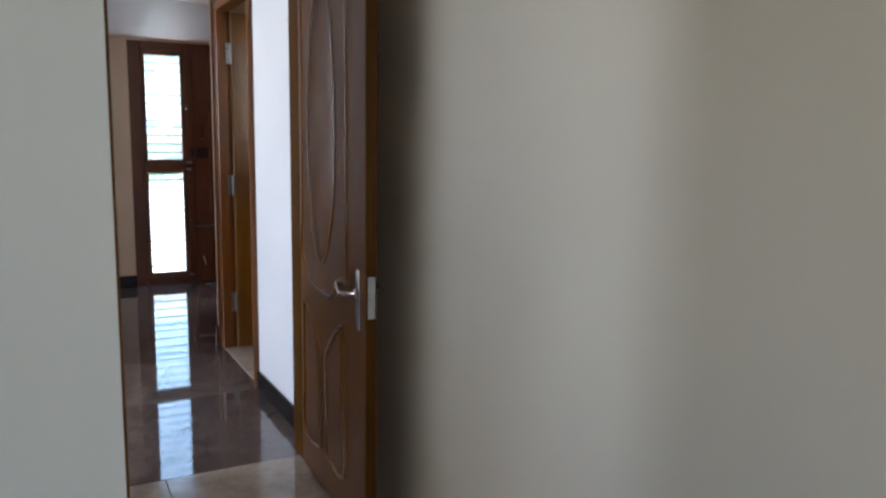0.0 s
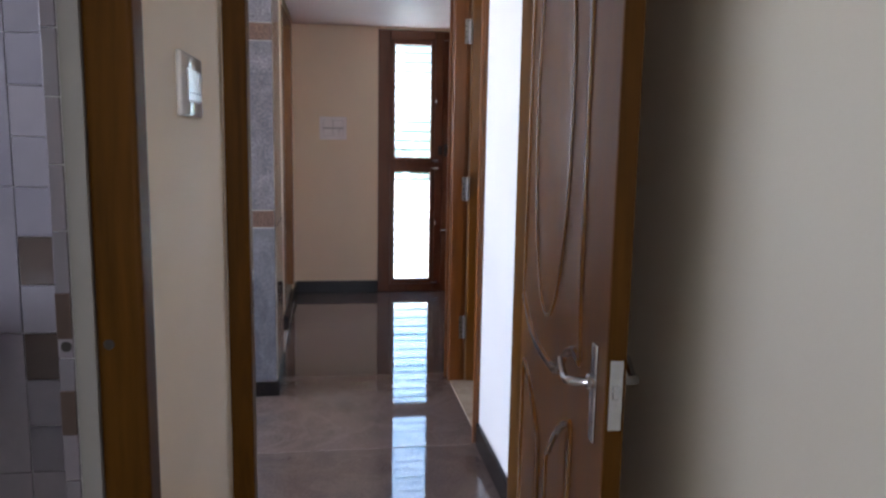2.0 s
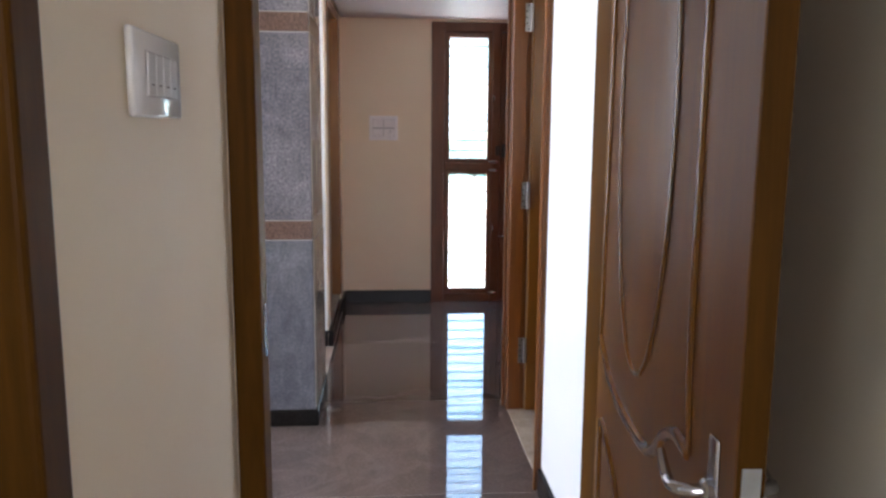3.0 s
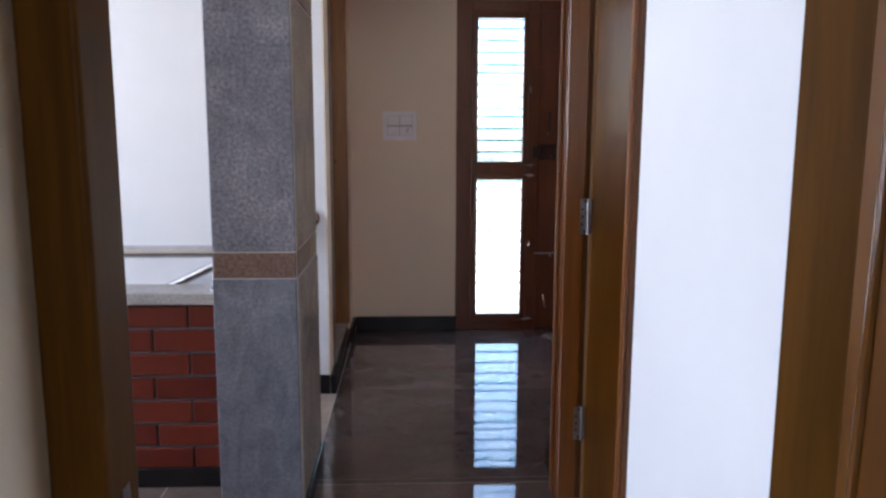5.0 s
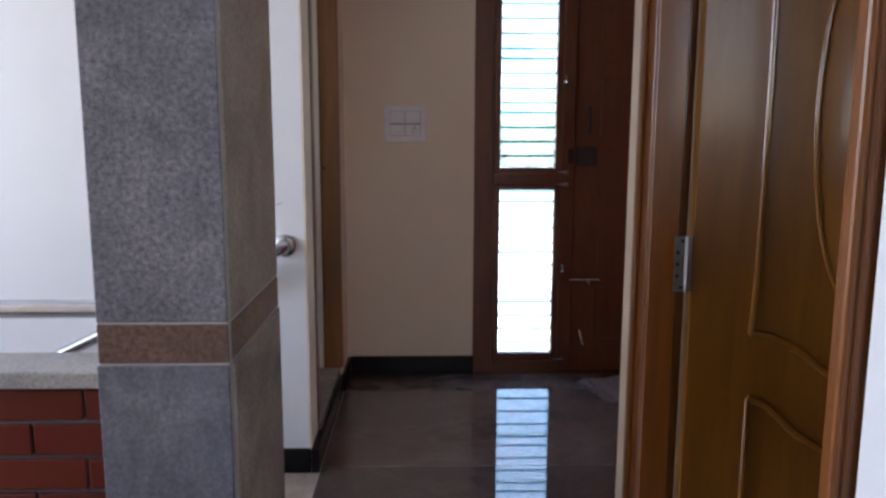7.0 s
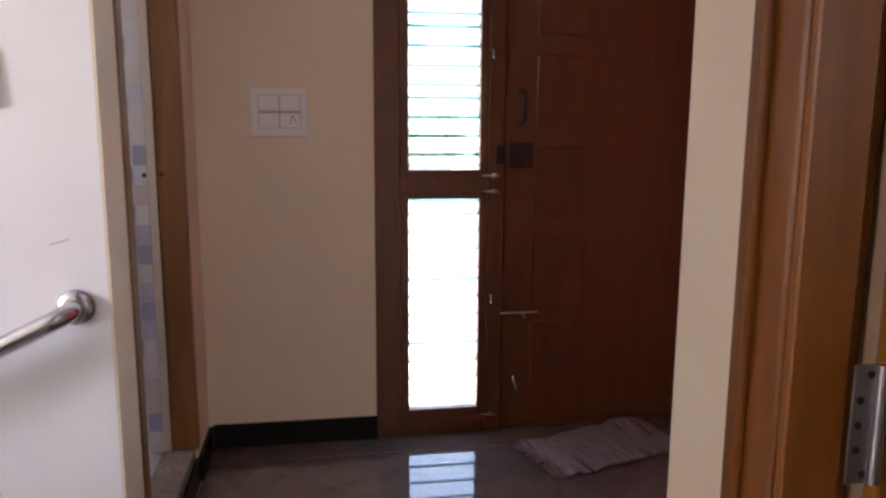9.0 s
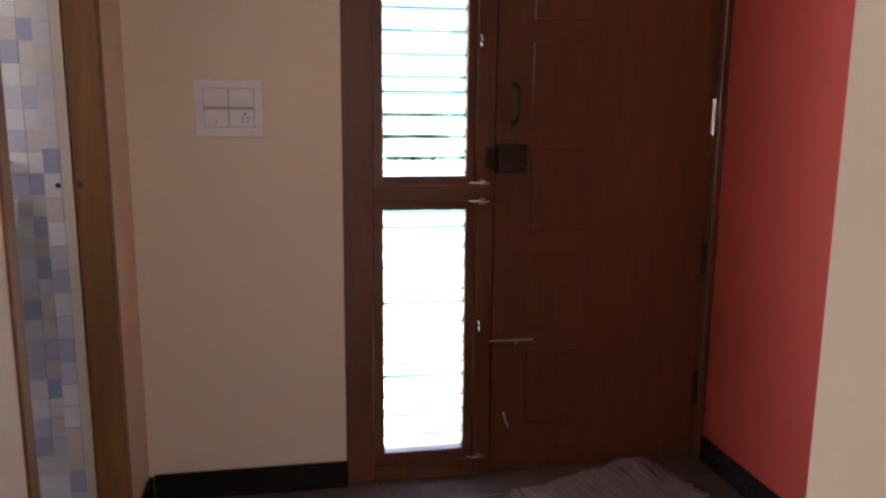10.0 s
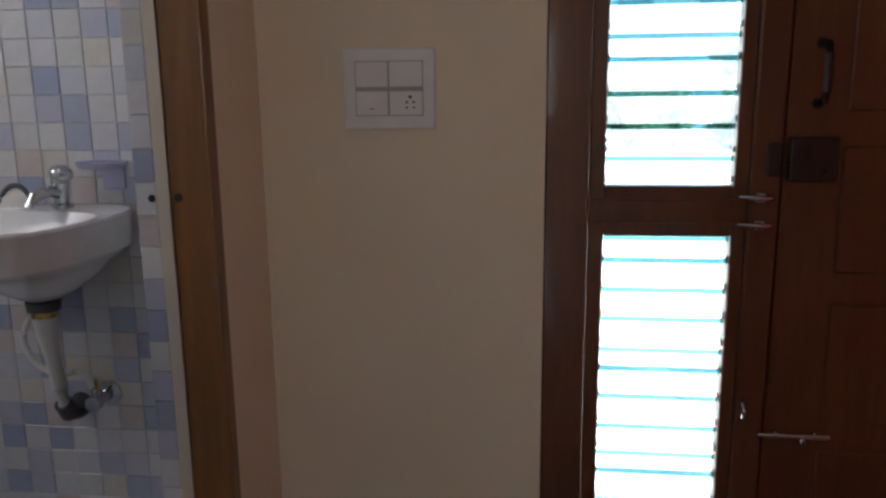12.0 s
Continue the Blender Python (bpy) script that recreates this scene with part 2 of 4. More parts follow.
# ---- mesh helpers ----
def box(bm, x0, x1, y0, y1, z0, z1, bevel=0.0, seg=1):
    r = bmesh.ops.create_cube(bm, size=1, matrix=Matrix.Translation(((x0 + x1) / 2, (y0 + y1) / 2, (z0 + z1) / 2)) @ Matrix.Diagonal((x1 - x0, y1 - y0, z1 - z0, 1)))
    if bevel:
        edges = list({e for v in r["verts"] for e in v.link_edges})
        bmesh.ops.bevel(bm, geom=edges, offset=bevel, segments=seg, affect="EDGES", profile=0.5)
    return bm


def boxes(*args, bevel=0.0):
    bm = bmesh.new()
    for a in args:
        box(bm, *a, bevel=bevel)
    return bm


def cyl(bm, p, q, r0, r1=None, seg=16):
    """A closed cylinder or cone from p to q."""
    p, q = Vector(p), Vector(q)
    d = q - p
    m = Matrix.Translation((p + q) / 2) @ d.to_track_quat("Z", "Y").to_matrix().to_4x4()
    bmesh.ops.create_cone(bm, cap_ends=True, segments=seg, radius1=r0, radius2=r0 if r1 is None else r1, depth=d.length, matrix=m)
    return bm


def sweep(bm, pts, radius, seg=10, flat=1.0, normal=None, closed=False):
    """A tube along pts; flat squeezes it along normal."""
    pts = [Vector(p) for p in pts]
    n = len(pts)
    rings = []
    up = Vector(normal) if normal else Vector((0, 0, 1))
    for i, p in enumerate(pts):
        a = pts[(i - 1) % n] if closed or i > 0 else p
        b = pts[(i + 1) % n] if closed or i < n - 1 else p
        t = (b - a).normalized()
        u = up if abs(t.dot(up)) < 0.95 else Vector((1, 0, 0))
        side = t.cross(u).normalized()
        nn = side.cross(t).normalized()
        rad = radius[i] if isinstance(radius, (list, tuple)) else radius
        rings.append([bm.verts.new(p + side * math.cos(k * math.tau / seg) * rad + nn * math.sin(k * math.tau / seg) * rad * flat) for k in range(seg)])
    for i in range(n if closed else n - 1):
        a, b = rings[i], rings[(i + 1) % n]
        for k in range(seg):
            bm.faces.new((a[k], a[(k + 1) % seg], b[(k + 1) % seg], b[k]))
    if not closed:
        bm.faces.new(rings[0][::-1])
        bm.faces.new(rings[-1])
    return bm


def lathe(bm, profile, seg=24, m=Matrix.Identity(4)):
    """Turns (radius, height) pairs round the z axis of m."""
    rings = [[bm.verts.new(m @ Vector((r * math.cos(k * math.tau / seg), r * math.sin(k * math.tau / seg), h))) for k in range(seg)] for r, h in profile]
    for a, b in zip(rings, rings[1:]):
        for k in range(seg):
            bm.faces.new((a[k], a[(k + 1) % seg], b[(k + 1) % seg], b[k]))
    bm.faces.new(rings[0][::-1])
    bm.faces.new(rings[-1])
    return bm


def mesh_of(name, bm, mats, smooth=False):
    bmesh.ops.recalc_face_normals(bm, faces=bm.faces)
    me = bpy.data.meshes.new(name)
    bm.to_mesh(me)
    bm.free()
    for k in (mats if isinstance(mats, (list, tuple)) else (mats,)):
        me.materials.append(k)
    if smooth:
        for p in me.polygons:
            p.use_smooth = True
        me.set_sharp_from_angle(angle=radians(40))
    return me


def part(name, bm, mats, parent, label="", smooth=False):
    ob = new(name, mesh_of(name, bm, mats, smooth))
    ob.parent = parent
    return tagged(ob, label)


def setting(name, bm, mats, label, category, smooth=False):
    return tagged(new(name, mesh_of(name, bm, mats, smooth)), label, category, kind="structure")


def thing(name, m, label, category, group="", kind=""):
    e = new(name)
    e.empty_display_size = 0.1
    e.matrix_basis = m
    return tagged(e, label, category, group, kind)


# ---- floors and ceilings ----
H = 2.9
hall_floor = setting("floor", boxes((-4.4, 0.225, 2.87, 4.9, -0.16, -0.0012), (0.225, 2.45, 2.87, 7.15, -0.16, -0.0012)), FLOORJOINT, "polished dark brown granite slab floor of the entrance hall", "floor")
cream_floor = setting("floor_passage", boxes((-2.6, 1.3, -3.1, 2.87, -0.16, -0.006)), JOINT, "cream tiled floor of the bedroom passage", "floor")
landing_floor = setting("floor_stair_landing", boxes((-0.2, 0.225, 4.9, 5.8, -0.16, -0.002)), CREAMTILE, "cream stone landing at the head of the stairs", "floor")
side_floor = setting("floor_side_room", boxes((1.25, 4.2, 2.6, 4.82, -0.16, 0.0)), CREAMTILE, "cream tiled floor of the side room", "floor")
toilet_floor = setting("floor_toilet", boxes((-1.3, 0.147, 5.93, 7.03, -0.1, 0.11)), MOSAIC, "pale tiled toilet floor", "floor")
setting("ceiling", boxes((-4.6, 4.3, -3.3, 7.25, H, H + 0.15)), CEIL, "plain off-white painted ceiling", "ceiling")
setting("ceiling_entrance", boxes((0.222, 2.268, 4.93, 6.998, 2.13, 2.30)), CEIL, "low painted ceiling slab over the entrance lobby", "ceiling")

# ---- walls ----
setting("wall_end", boxes((0.1, 0.89, 7.0, 7.2, 0, H), (2.27, 2.5, 7.0, 7.2, 0, H), (0.89, 2.27, 7.0, 7.2, 2.113, H)), CREAM, "cream painted end wall beside the front door", "wall")
setting("wall_red", boxes((2.27, 2.45, 4.92, 7.0, 0, H)), RED, "brick-red painted side wall of the entrance lobby", "wall")
setting("wall_right", boxes((1.12, 1.27, 2.93, 3.80, 0, H), (1.12, 1.27, 3.80, 4.70, 2.12, H)), WHITE, "white painted corridor wall with a bedroom door", "wall")
setting("wall_lobby_return", boxes((1.145, 2.45, 4.82, 4.924, 0, H), (1.145, 1.27, 4.70, 4.82, 0, H)), CREAM, "cream painted wall return into the entrance lobby", "wall")
setting("wall_left_lobby", boxes((0.1895, 0.196, 5.8005, 5.93, 0, H), (0.06, 0.196, 5.9305, 6.0, 0, H), (0.105, 0.22, 6.705, 7.0, 0, H), (0.06, 0.2, 6.0, 6.705, 2.08, H)), CREAM, "cream painted lobby wall with the toilet door opening", "wall")
setting("wall_stair", boxes((-4.4, 0.189, 5.80, 5.93, -2.0, H)), WHITE, "white painted staircase wall", "wall")
setting("wall_doorway", boxes((1.07, 1.3, 2.76, 2.93, 0, H), (-4.4, 0.235, 2.865, 2.93, 0, H), (0.235, 1.07, 2.76, 2.93, 2.12, H)), CREAM, "cream painted wall with the bedroom doorway", "wall")
setting("wall_left_passage", boxes((0.104, 0.22, 1.985, 2.865, 0, H), (0.104, 0.22, 1.24, 1.985, 2.12, H)), CREAM, "cream painted passage wall with the bathroom door opening", "wall")
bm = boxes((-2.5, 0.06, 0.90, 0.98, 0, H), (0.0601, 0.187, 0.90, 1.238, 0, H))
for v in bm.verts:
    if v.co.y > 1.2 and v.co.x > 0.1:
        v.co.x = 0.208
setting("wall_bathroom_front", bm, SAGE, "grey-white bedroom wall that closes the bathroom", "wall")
setting("wall_right_passage", boxes((1.16, 1.3, 1.03, 2.76, 0, H)), BEIGE, "beige painted passage wall behind the open door", "wall")
setting("wall_right_bedroom", boxes((1.16, 1.3, -3.1, 1.03, 0, H)), BEIGE, "beige painted bedroom wall beside the passage", "wall")
# bedroom openings out of view, added for the two fill lamps
setting("wall_bedroom_back", boxes((-2.6, 0.53, -3.1, -2.95, 0, H), (1.13, 1.3, -3.1, -2.95, 0, H), (0.53, 1.13, -3.1, -2.95, 0, 0.95), (0.53, 1.13, -3.1, -2.95, 2.25, H)), OFFWHITE, "unseen grey-white bedroom wall with an opening added for fill light", "wall")
setting("wall_bedroom_left", boxes((-2.65, -2.5, -2.95, -1.2, 0, H), (-2.65, -2.5, 0.0, 0.9, 0, H), (-2.65, -2.5, -1.2, 0.0, 0, 0.95), (-2.65, -2.5, -1.2, 0.0, 2.25, H)), OFFWHITE, "unseen grey-white bedroom side wall with an opening added for fill light", "wall")
setting("wall_hall_left", boxes((-4.55, -4.4, 2.76, 3.1, 0, H), (-4.55, -4.4, 4.6, 5.0, -2, H), (-4.55, -4.4, 3.1, 4.6, 0, 1.0), (-4.55, -4.4, 3.1, 4.6, 2.5, H),
                                (-4.55, -4.4, 5.0, 5.7, -2, 1.3), (-4.55, -4.4, 5.0, 5.7, 2.7, H), (-4.55, -4.4, 5.7, 5.93, -2, H)), WHITE, "white painted hall wall with window openings", "wall")
# opening out of view, added to let daylight onto the open door
setting("wall_side_room", boxes((4.1, 4.25, 2.6, 4.82, 0, H), (1.27, 1.75, 2.5, 2.62, 0, H), (2.2, 4.25, 2.5, 2.62, 0, H), (1.75, 2.2, 2.5, 2.62, 0, 1.3), (1.75, 2.2, 2.5, 2.62, 2.1, H), (1.27, 4.25, 4.72, 4.82, 0, H)), CREAM, "cream walls of the side room with an added window opening", "wall")
setting("wall_bathroom", boxes((-1.7, -1.55, 0.9, 1.68, 0, H), (-1.7, -1.55, 2.04, 2.76, 0, H), (-1.7, -1.55, 1.68, 2.04, 0, 1.4), (-1.7, -1.55, 1.68, 2.04, 2.1, H), (-1.55, 0.1, 2.31, 2.76, 0, H)), OFFWHITE, "inner walls of the bathroom", "wall")
setting("wall_toilet", boxes((-1.45, -1.3, 5.93, 6.05, 0, H), (-1.45, -1.3, 6.65, 7.2, 0, H), (-1.45, -1.3, 6.05, 6.65, 0, 1.55), (-1.45, -1.3, 6.05, 6.65, 2.15, H), (-1.3, 0.1, 7.03, 7.2, 0, H), (0.072, 0.105, 6.72, 7.03, 0, H)), OFFWHITE, "inner walls of the toilet", "wall")


# ---- skirting ----
def skirting(name, x0, x1, y0, y1, h=0.097):
    bm = bmesh.new()
    box(bm, x0, x1, y0, y1, 0, h, 0.003)
    return setting(name, bm, SKIRT, "black granite skirting along the wall foot", "skirting")


skirting("baseboard_end", 0.236, 0.892, 6.984, 7.0)
skirting("baseboard_left_far", 0.22, 0.236, 6.705, 6.984)
skirting("baseboard_left_near", 0.1965, 0.2265, 5.784, 5.985)
skirting("baseboard_stair", -0.2, 0.1945, 5.784, 5.80)
skirting("baseboard_red", 2.254, 2.27, 4.924, 6.99)
skirting("baseboard_right", 1.104, 1.12, 2.93, 3.79)
skirting("baseboard_right_far", 1.129, 1.145, 4.76, 4.936)
skirting("baseboard_return", 1.1455, 2.254, 4.924, 4.94)
skirting("baseboard_parapet", -4.4, -0.05, 4.784, 4.80, 0.075)


# ---- door frames ----
def door_frame(name, m, w, head, depth, face, label, arch=0.012, face2=None, teak=TEAK_RED, stop=None, bevel=0.004, inset=0.0):
    """A frame for an opening w wide in local x, its face at local y = 0 and its depth along +y; posts of the face's width outside the opening; inset sets the first post back."""
    e = thing(name, m, label, "door frame", kind="structure")
    for n, (x0, x1) in (("post", (-face, 0)), ("post", (w, w + (face2 or face)))):
        bm = bmesh.new()
        box(bm, x0, x1, inset if x0 < 0 else 0, depth, 0, head + face, bevel, 3)
        # stepped moulding along the face
        s = 1 if x0 < 0 else -1
        a, b = (x0, x0 + face * 0.34) if s > 0 else (x1 - (x1 - x0) * 0.34, x1)
        if arch:
            box(bm, a, b, -arch, 0.001, 0, head + face, 0.005, 2)
        part(n, bm, teak, e)
    bm = bmesh.new()
    box(bm, 0, w, 0.001, depth - 0.001, head, head + face - 0.001, 0.004, 2)
    if arch:
        box(bm, -face * 0.6, w + face * 0.6, -arch, 0.0, head + face * 0.62, head + face, 0.005, 2)
    part("head", bm, teak, e)
    # rebate stop
    for x0, x1 in ((0.0, 0.013), (w - 0.013, w)) if stop else ():
        part("stop", boxes((x0, x1, stop[0], depth - stop[1], 0.001, head), bevel=0.002), teak, e)
    return e


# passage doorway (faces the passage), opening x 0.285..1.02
door_frame("door_frame_1", pose(0.285, 2.745, 0), 0.751, 2.05, 0.195, 0.061, "varnished teak frame of the bedroom doorway, darkened for shade", 0.0, 0.06, TEAK_SHADED, None, 0.006, 0.105)
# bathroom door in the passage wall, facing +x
door_frame("door_frame_2", pose(0.223, 1.29, 0, 0, 0, 90), 0.627, 2.05, 0.069, 0.05, "varnished teak frame of the bathroom doorway, darkened for shade", 0.0, 0.072, TEAK_SHADED, None, 0.008)
# side room door in the corridor wall, facing -x
door_frame("door_frame_3", pose(1.118, 4.65, 0, 0, 0, -90.8), 0.80, 2.05, 0.09, 0.076, "varnished teak frame of the side room doorway", 0.012, 0.042, TEAK_RED, (0.004, 0.022), 0.006)
# toilet door in the lobby wall, facing +x
door_frame("door_frame_4", pose(0.204, 6.03, 0.13, 0, 0, 88.3), 0.66, 1.93, 0.092, 0.05, "varnished teak frame of the toilet doorway", 0.0, 0.04, TEAK_BROWN, None, 0.005)

# ---- granite pillar ----
PX0, PX1, PY0, PY1 = -0.025, 0.24, 4.50, 5.01
pillar = thing("pillar", pose(0, 0, 0), "square pillar clad in grey granite slabs with brown bands", "pillar", kind="structure")
part("core", boxes((PX0 + 0.0025, PX1 - 0.0025, PY0 + 0.0025, PY1 - 0.0025, 0, H)), PALEJOINT, pillar)
# side slabs carry the walls' reflected light in their colour
for z0, z1, front, side, proud in ((0.075, 0.838, GREYROUGH, GREYPOL_LIT, 0.003), (0.842, 0.923, BROWNBAND, BANDPOL_LIT, 0.0), (0.927, 1.713, GREYROUGH, GREYPOL_LIT, 0.0),
                                   (1.717, 1.795, BROWNBAND, BANDPOL_LIT, 0.0), (1.799, 2.55, GREYROUGH, GREYPOL_LIT, 0.0), (2.554, H, GREYROUGH, GREYPOL_LIT, 0.0)):
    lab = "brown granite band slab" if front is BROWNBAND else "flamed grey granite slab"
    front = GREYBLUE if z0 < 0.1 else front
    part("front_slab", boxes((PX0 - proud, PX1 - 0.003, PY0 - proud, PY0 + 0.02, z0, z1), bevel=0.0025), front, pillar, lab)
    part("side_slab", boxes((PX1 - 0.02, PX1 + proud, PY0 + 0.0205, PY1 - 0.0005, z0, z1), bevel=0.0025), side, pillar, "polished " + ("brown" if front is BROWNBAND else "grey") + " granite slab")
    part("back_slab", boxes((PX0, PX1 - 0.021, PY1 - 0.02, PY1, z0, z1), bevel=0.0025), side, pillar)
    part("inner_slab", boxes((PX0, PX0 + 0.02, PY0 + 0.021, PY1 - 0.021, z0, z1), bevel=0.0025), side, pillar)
bm = bmesh.new()
box(bm, PX0 - 0.008, PX1 + 0.01, PY0 - 0.012, PY1 + 0.002, 0, 0.073, 0.003)
part("plinth", bm, SKIRT, pillar, "black granite plinth")

# ---- brick parapet, coping and rail at the stair head ----
parapet = thing("parapet", pose(0, 0, 0), "low parapet wall faced with dark red bricks", "parapet wall", kind="structure")
part("backing", boxes((-4.4, PX0, 4.812, 4.93, 0, 0.69)), JOINT, parapet, "grey mortar backing")
bm = bmesh.new()
box(bm, -4.4, PX0 - 0.001, 4.782, 4.955, 0.69, 0.733, 0.006, 2)
part("coping", bm, COPING, parapet, "grey granite coping slab")

guard = thing("guard_rail", pose(-0.11, 4.85, 0.733), "brushed steel guard rail on the parapet", "railing")
bm = bmesh.new()
cyl(bm, (-4.25, 0, 0.140), (0.068, 0, 0.140), 0.0225, seg=20)
part("rail", bm, STEEL, guard, smooth=True)
for x in (0.0, -1.0, -2.0, -3.0):
    bm = bmesh.new()
    cyl(bm, (x, 0, 0), (x, 0, 0.125), 0.008, seg=12)
    part("post", bm, STEEL, guard, smooth=True)
    bm = bmesh.new()
    lathe(bm, [(0.022, 0), (0.022, 0.006), (0.012, 0.014), (0.008, 0.02)], 18, Matrix.Translation((x, 0, 0)))
    part("flange", bm, CHROME, guard, smooth=True)

# ---- stairs down and the wall handrail ----
stairs = thing("stairs", pose(0, 0, 0), "cream stone stairs going down beside the wall", "stairs", kind="structure")
for i in range(9):
    x1 = -0.2 - 0.3 * i
    bm = bmesh.new()
    box(bm, x1 - 0.32, x1, 4.93, 5.80, -0.145 * (i + 1) - 0.05, -0.145 * (i + 1), 0.004)
    part("step", bm, CREAMTILE, stairs)
hand = thing("wall_handrail", pose(0.118, 5.80, 0.883), "brushed steel handrail fixed to the staircase wall", "handrail")
bm = bmesh.new()
pts = [(0, -0.004, 0), (0, -0.035, 0), (-0.004, -0.058, -0.002), (-0.018, -0.073, -0.009), (-0.04, -0.078, -0.019)] + [(-0.04 - 0.3 * k, -0.078, -0.019 - 0.144 * k) for k in range(1, 9)]
sweep(bm, pts, 0.022, 16)
part("tube", bm, STEEL, hand, smooth=True)
bm = bmesh.new()
lathe(bm, [(0.042, 0.0), (0.042, 0.009), (0.036, 0.016), (0.024, 0.02)], 24, Matrix.Translation((0, 0, 0)) @ pose(0, 0, 0, 90, 0, 0))
part("rosette", bm, STEEL, hand, smooth=True)
for k in (3, 6):
    bm = bmesh.new()
    sweep(bm, [(-0.04 - 0.3 * k, -0.002, -0.09 - 0.144 * k), (-0.04 - 0.3 * k, -0.06, -0.085 - 0.144 * k), (-0.04 - 0.3 * k, -0.078, -0.03 - 0.144 * k)], 0.006, 8)
    part("bracket", bm, STEEL, hand, smooth=True)


# pencil scratch on the staircase wall
bm = bmesh.new()
sweep(bm, [(0.0, 0.0, 0.0), (0.015, -0.0003, 0.003), (0.042, 0.0, 0.012)], [0.0006, 0.0012, 0.0006], 6)
scratch = new("wall_scratch", mesh_of("wall_scratch", bm, RUBBER))
scratch.matrix_basis = pose(0.071, 5.7998, 1.029)
tagged(scratch, "thin dark pencil scratch on the white staircase wall", "scratch")


# ---- moulded door leaves ----
def smooth_path(pts, n=8):
    """Catmull-Rom through the points."""
    p = [pts[0]] + list(pts) + [pts[-1]]
    out = []
    for i in range(1, len(p) - 2):
        for k in range(n):
            t = k / n
            out.append(tuple(0.5 * (2 * p[i][j] + (p[i + 1][j] - p[i - 1][j]) * t + (2 * p[i - 1][j] - 5 * p[i][j] + 4 * p[i + 1][j] - p[i + 2][j]) * t * t
                                    + (3 * p[i][j] - p[i - 1][j] - 3 * p[i + 1][j] + p[i + 2][j]) * t ** 3) for j in (0, 1)))
    return out + [pts[-1]]


def lever_handle(parent, u, z, back):
    """A lever on a long plate, on the face (back: on the other side)."""
    s, y0 = (1, 0.038) if back else (-1, 0.0)
    bm = bmesh.new()
    box(bm, u - 0.016, u + 0.016, min(y0, y0 + s * 0.006), max(y0, y0 + s * 0.006), z - 0.12, z + 0.075, 0.003, 2)
    lathe(bm, [(0.016, 0), (0.016, 0.01), (0.011, 0.014)], 16, Matrix.Translation((u, y0 + s * 0.004, z)) @ pose(0, 0, 0, -90 * s, 0, 0))
    plate = part("handle_plate", bm, STEEL, parent, "steel handle plate", True)
    bm = bmesh.new()
    y1 = y0 + s * 0.05
    sweep(bm, [(u, y0, z), (u, y0 + s * 0.03, z), (u - 0.006, y1 - s * 0.006, z), (u - 0.022, y1, z - 0.003), (u - 0.036, y1, z - 0.004), (u - 0.05, y1, z + 0.002), (u - 0.064, y1, z + 0.013), (u - 0.076, y1, z + 0.026)],
          [0.009, 0.009, 0.009, 0.0085, 0.008, 0.0075, 0.007, 0.006], 12)
    lev = part("lever", bm, CHROME, plate, "chrome lever", True)
    return plate, lev


def hinge(parent, u, y, z, h=0.12):
    bm = bmesh.new()
    cyl(bm, (u, y, z - h / 2), (u, y, z + h / 2), 0.006, seg=12)
    box(bm, u, u + 0.010, y + 0.0025, y + 0.006, z - h / 2, z + h / 2)
    box(bm, u - 0.027, u, y + 0.0025, y + 0.006, z - h / 2, z + h / 2)
    hg = part("hinge", bm, DULLSTEEL, parent, "dull steel hinge", True)
    for dz in (-0.42, -0.21, 0.0, 0.21, 0.42):
        bm = bmesh.new()
        cyl(bm, (u - 0.017 + (0.006 if dz * dz > 0.1 else -0.003), y + 0.0035, z + dz * h), (u - 0.017 + (0.006 if dz * dz > 0.1 else -0.003), y + 0.0015, z + dz * h), 0.004, seg=10)
        part("screw", bm, DARKSTEEL, hg)
    return hg


def wide_face(leaf, moulding):
    """The face with wide stiles: an oval over two arched rails."""
    oval = [(0.39 + 0.14 * math.cos(a), 1.36 + 0.45 * math.sin(a)) for a in (i * math.tau / 56 for i in range(56))]
    bm = bmesh.new()
    inner = [bm.verts.new((0.39 + (u - 0.39) * 0.88, -0.006, 1.36 + (z - 1.36) * 0.96)) for u, z in oval]
    outer = [bm.verts.new((u, 0.002, z)) for u, z in oval]
    bm.faces.new(inner)
    for i in range(56):
        j = (i + 1) % 56
        bm.faces.new((outer[i], outer[j], inner[j], inner[i]))
    part("oval_panel", bm, TEAK_DOOR, leaf, smooth=True)
    moulding(leaf, oval, 0.006, "oval_moulding", True)
    moulding(leaf, smooth_path([(0.14, 0.868), (0.19, 0.857), (0.25, 0.826), (0.32, 0.775), (0.39, 0.755), (0.46, 0.775), (0.53, 0.826), (0.59, 0.857), (0.64, 0.868)]), 0.009, "wave_moulding")
    moulding(leaf, smooth_path([(0.14, 0.868), (0.146, 1.0), (0.148, 1.4), (0.148, 1.8), (0.18, 1.91), (0.39, 1.95), (0.60, 1.91), (0.632, 1.8), (0.632, 1.4), (0.634, 1.0), (0.64, 0.868)]), 0.008, "panel_moulding")
    moulding(leaf, smooth_path([(0.14, 0.72), (0.19, 0.695), (0.25, 0.64), (0.32, 0.595), (0.39, 0.58), (0.46, 0.595), (0.53, 0.64), (0.59, 0.695), (0.64, 0.72)]), 0.009, "lower_moulding")
    for u in (0.142, 0.638):
        moulding(leaf, [(u, 0.72), (u, 0.44), (u, 0.16)], 0.007, "side_moulding")
    moulding(leaf, [(0.142, 0.16), (0.39, 0.16), (0.638, 0.16)], 0.007, "bottom_moulding")


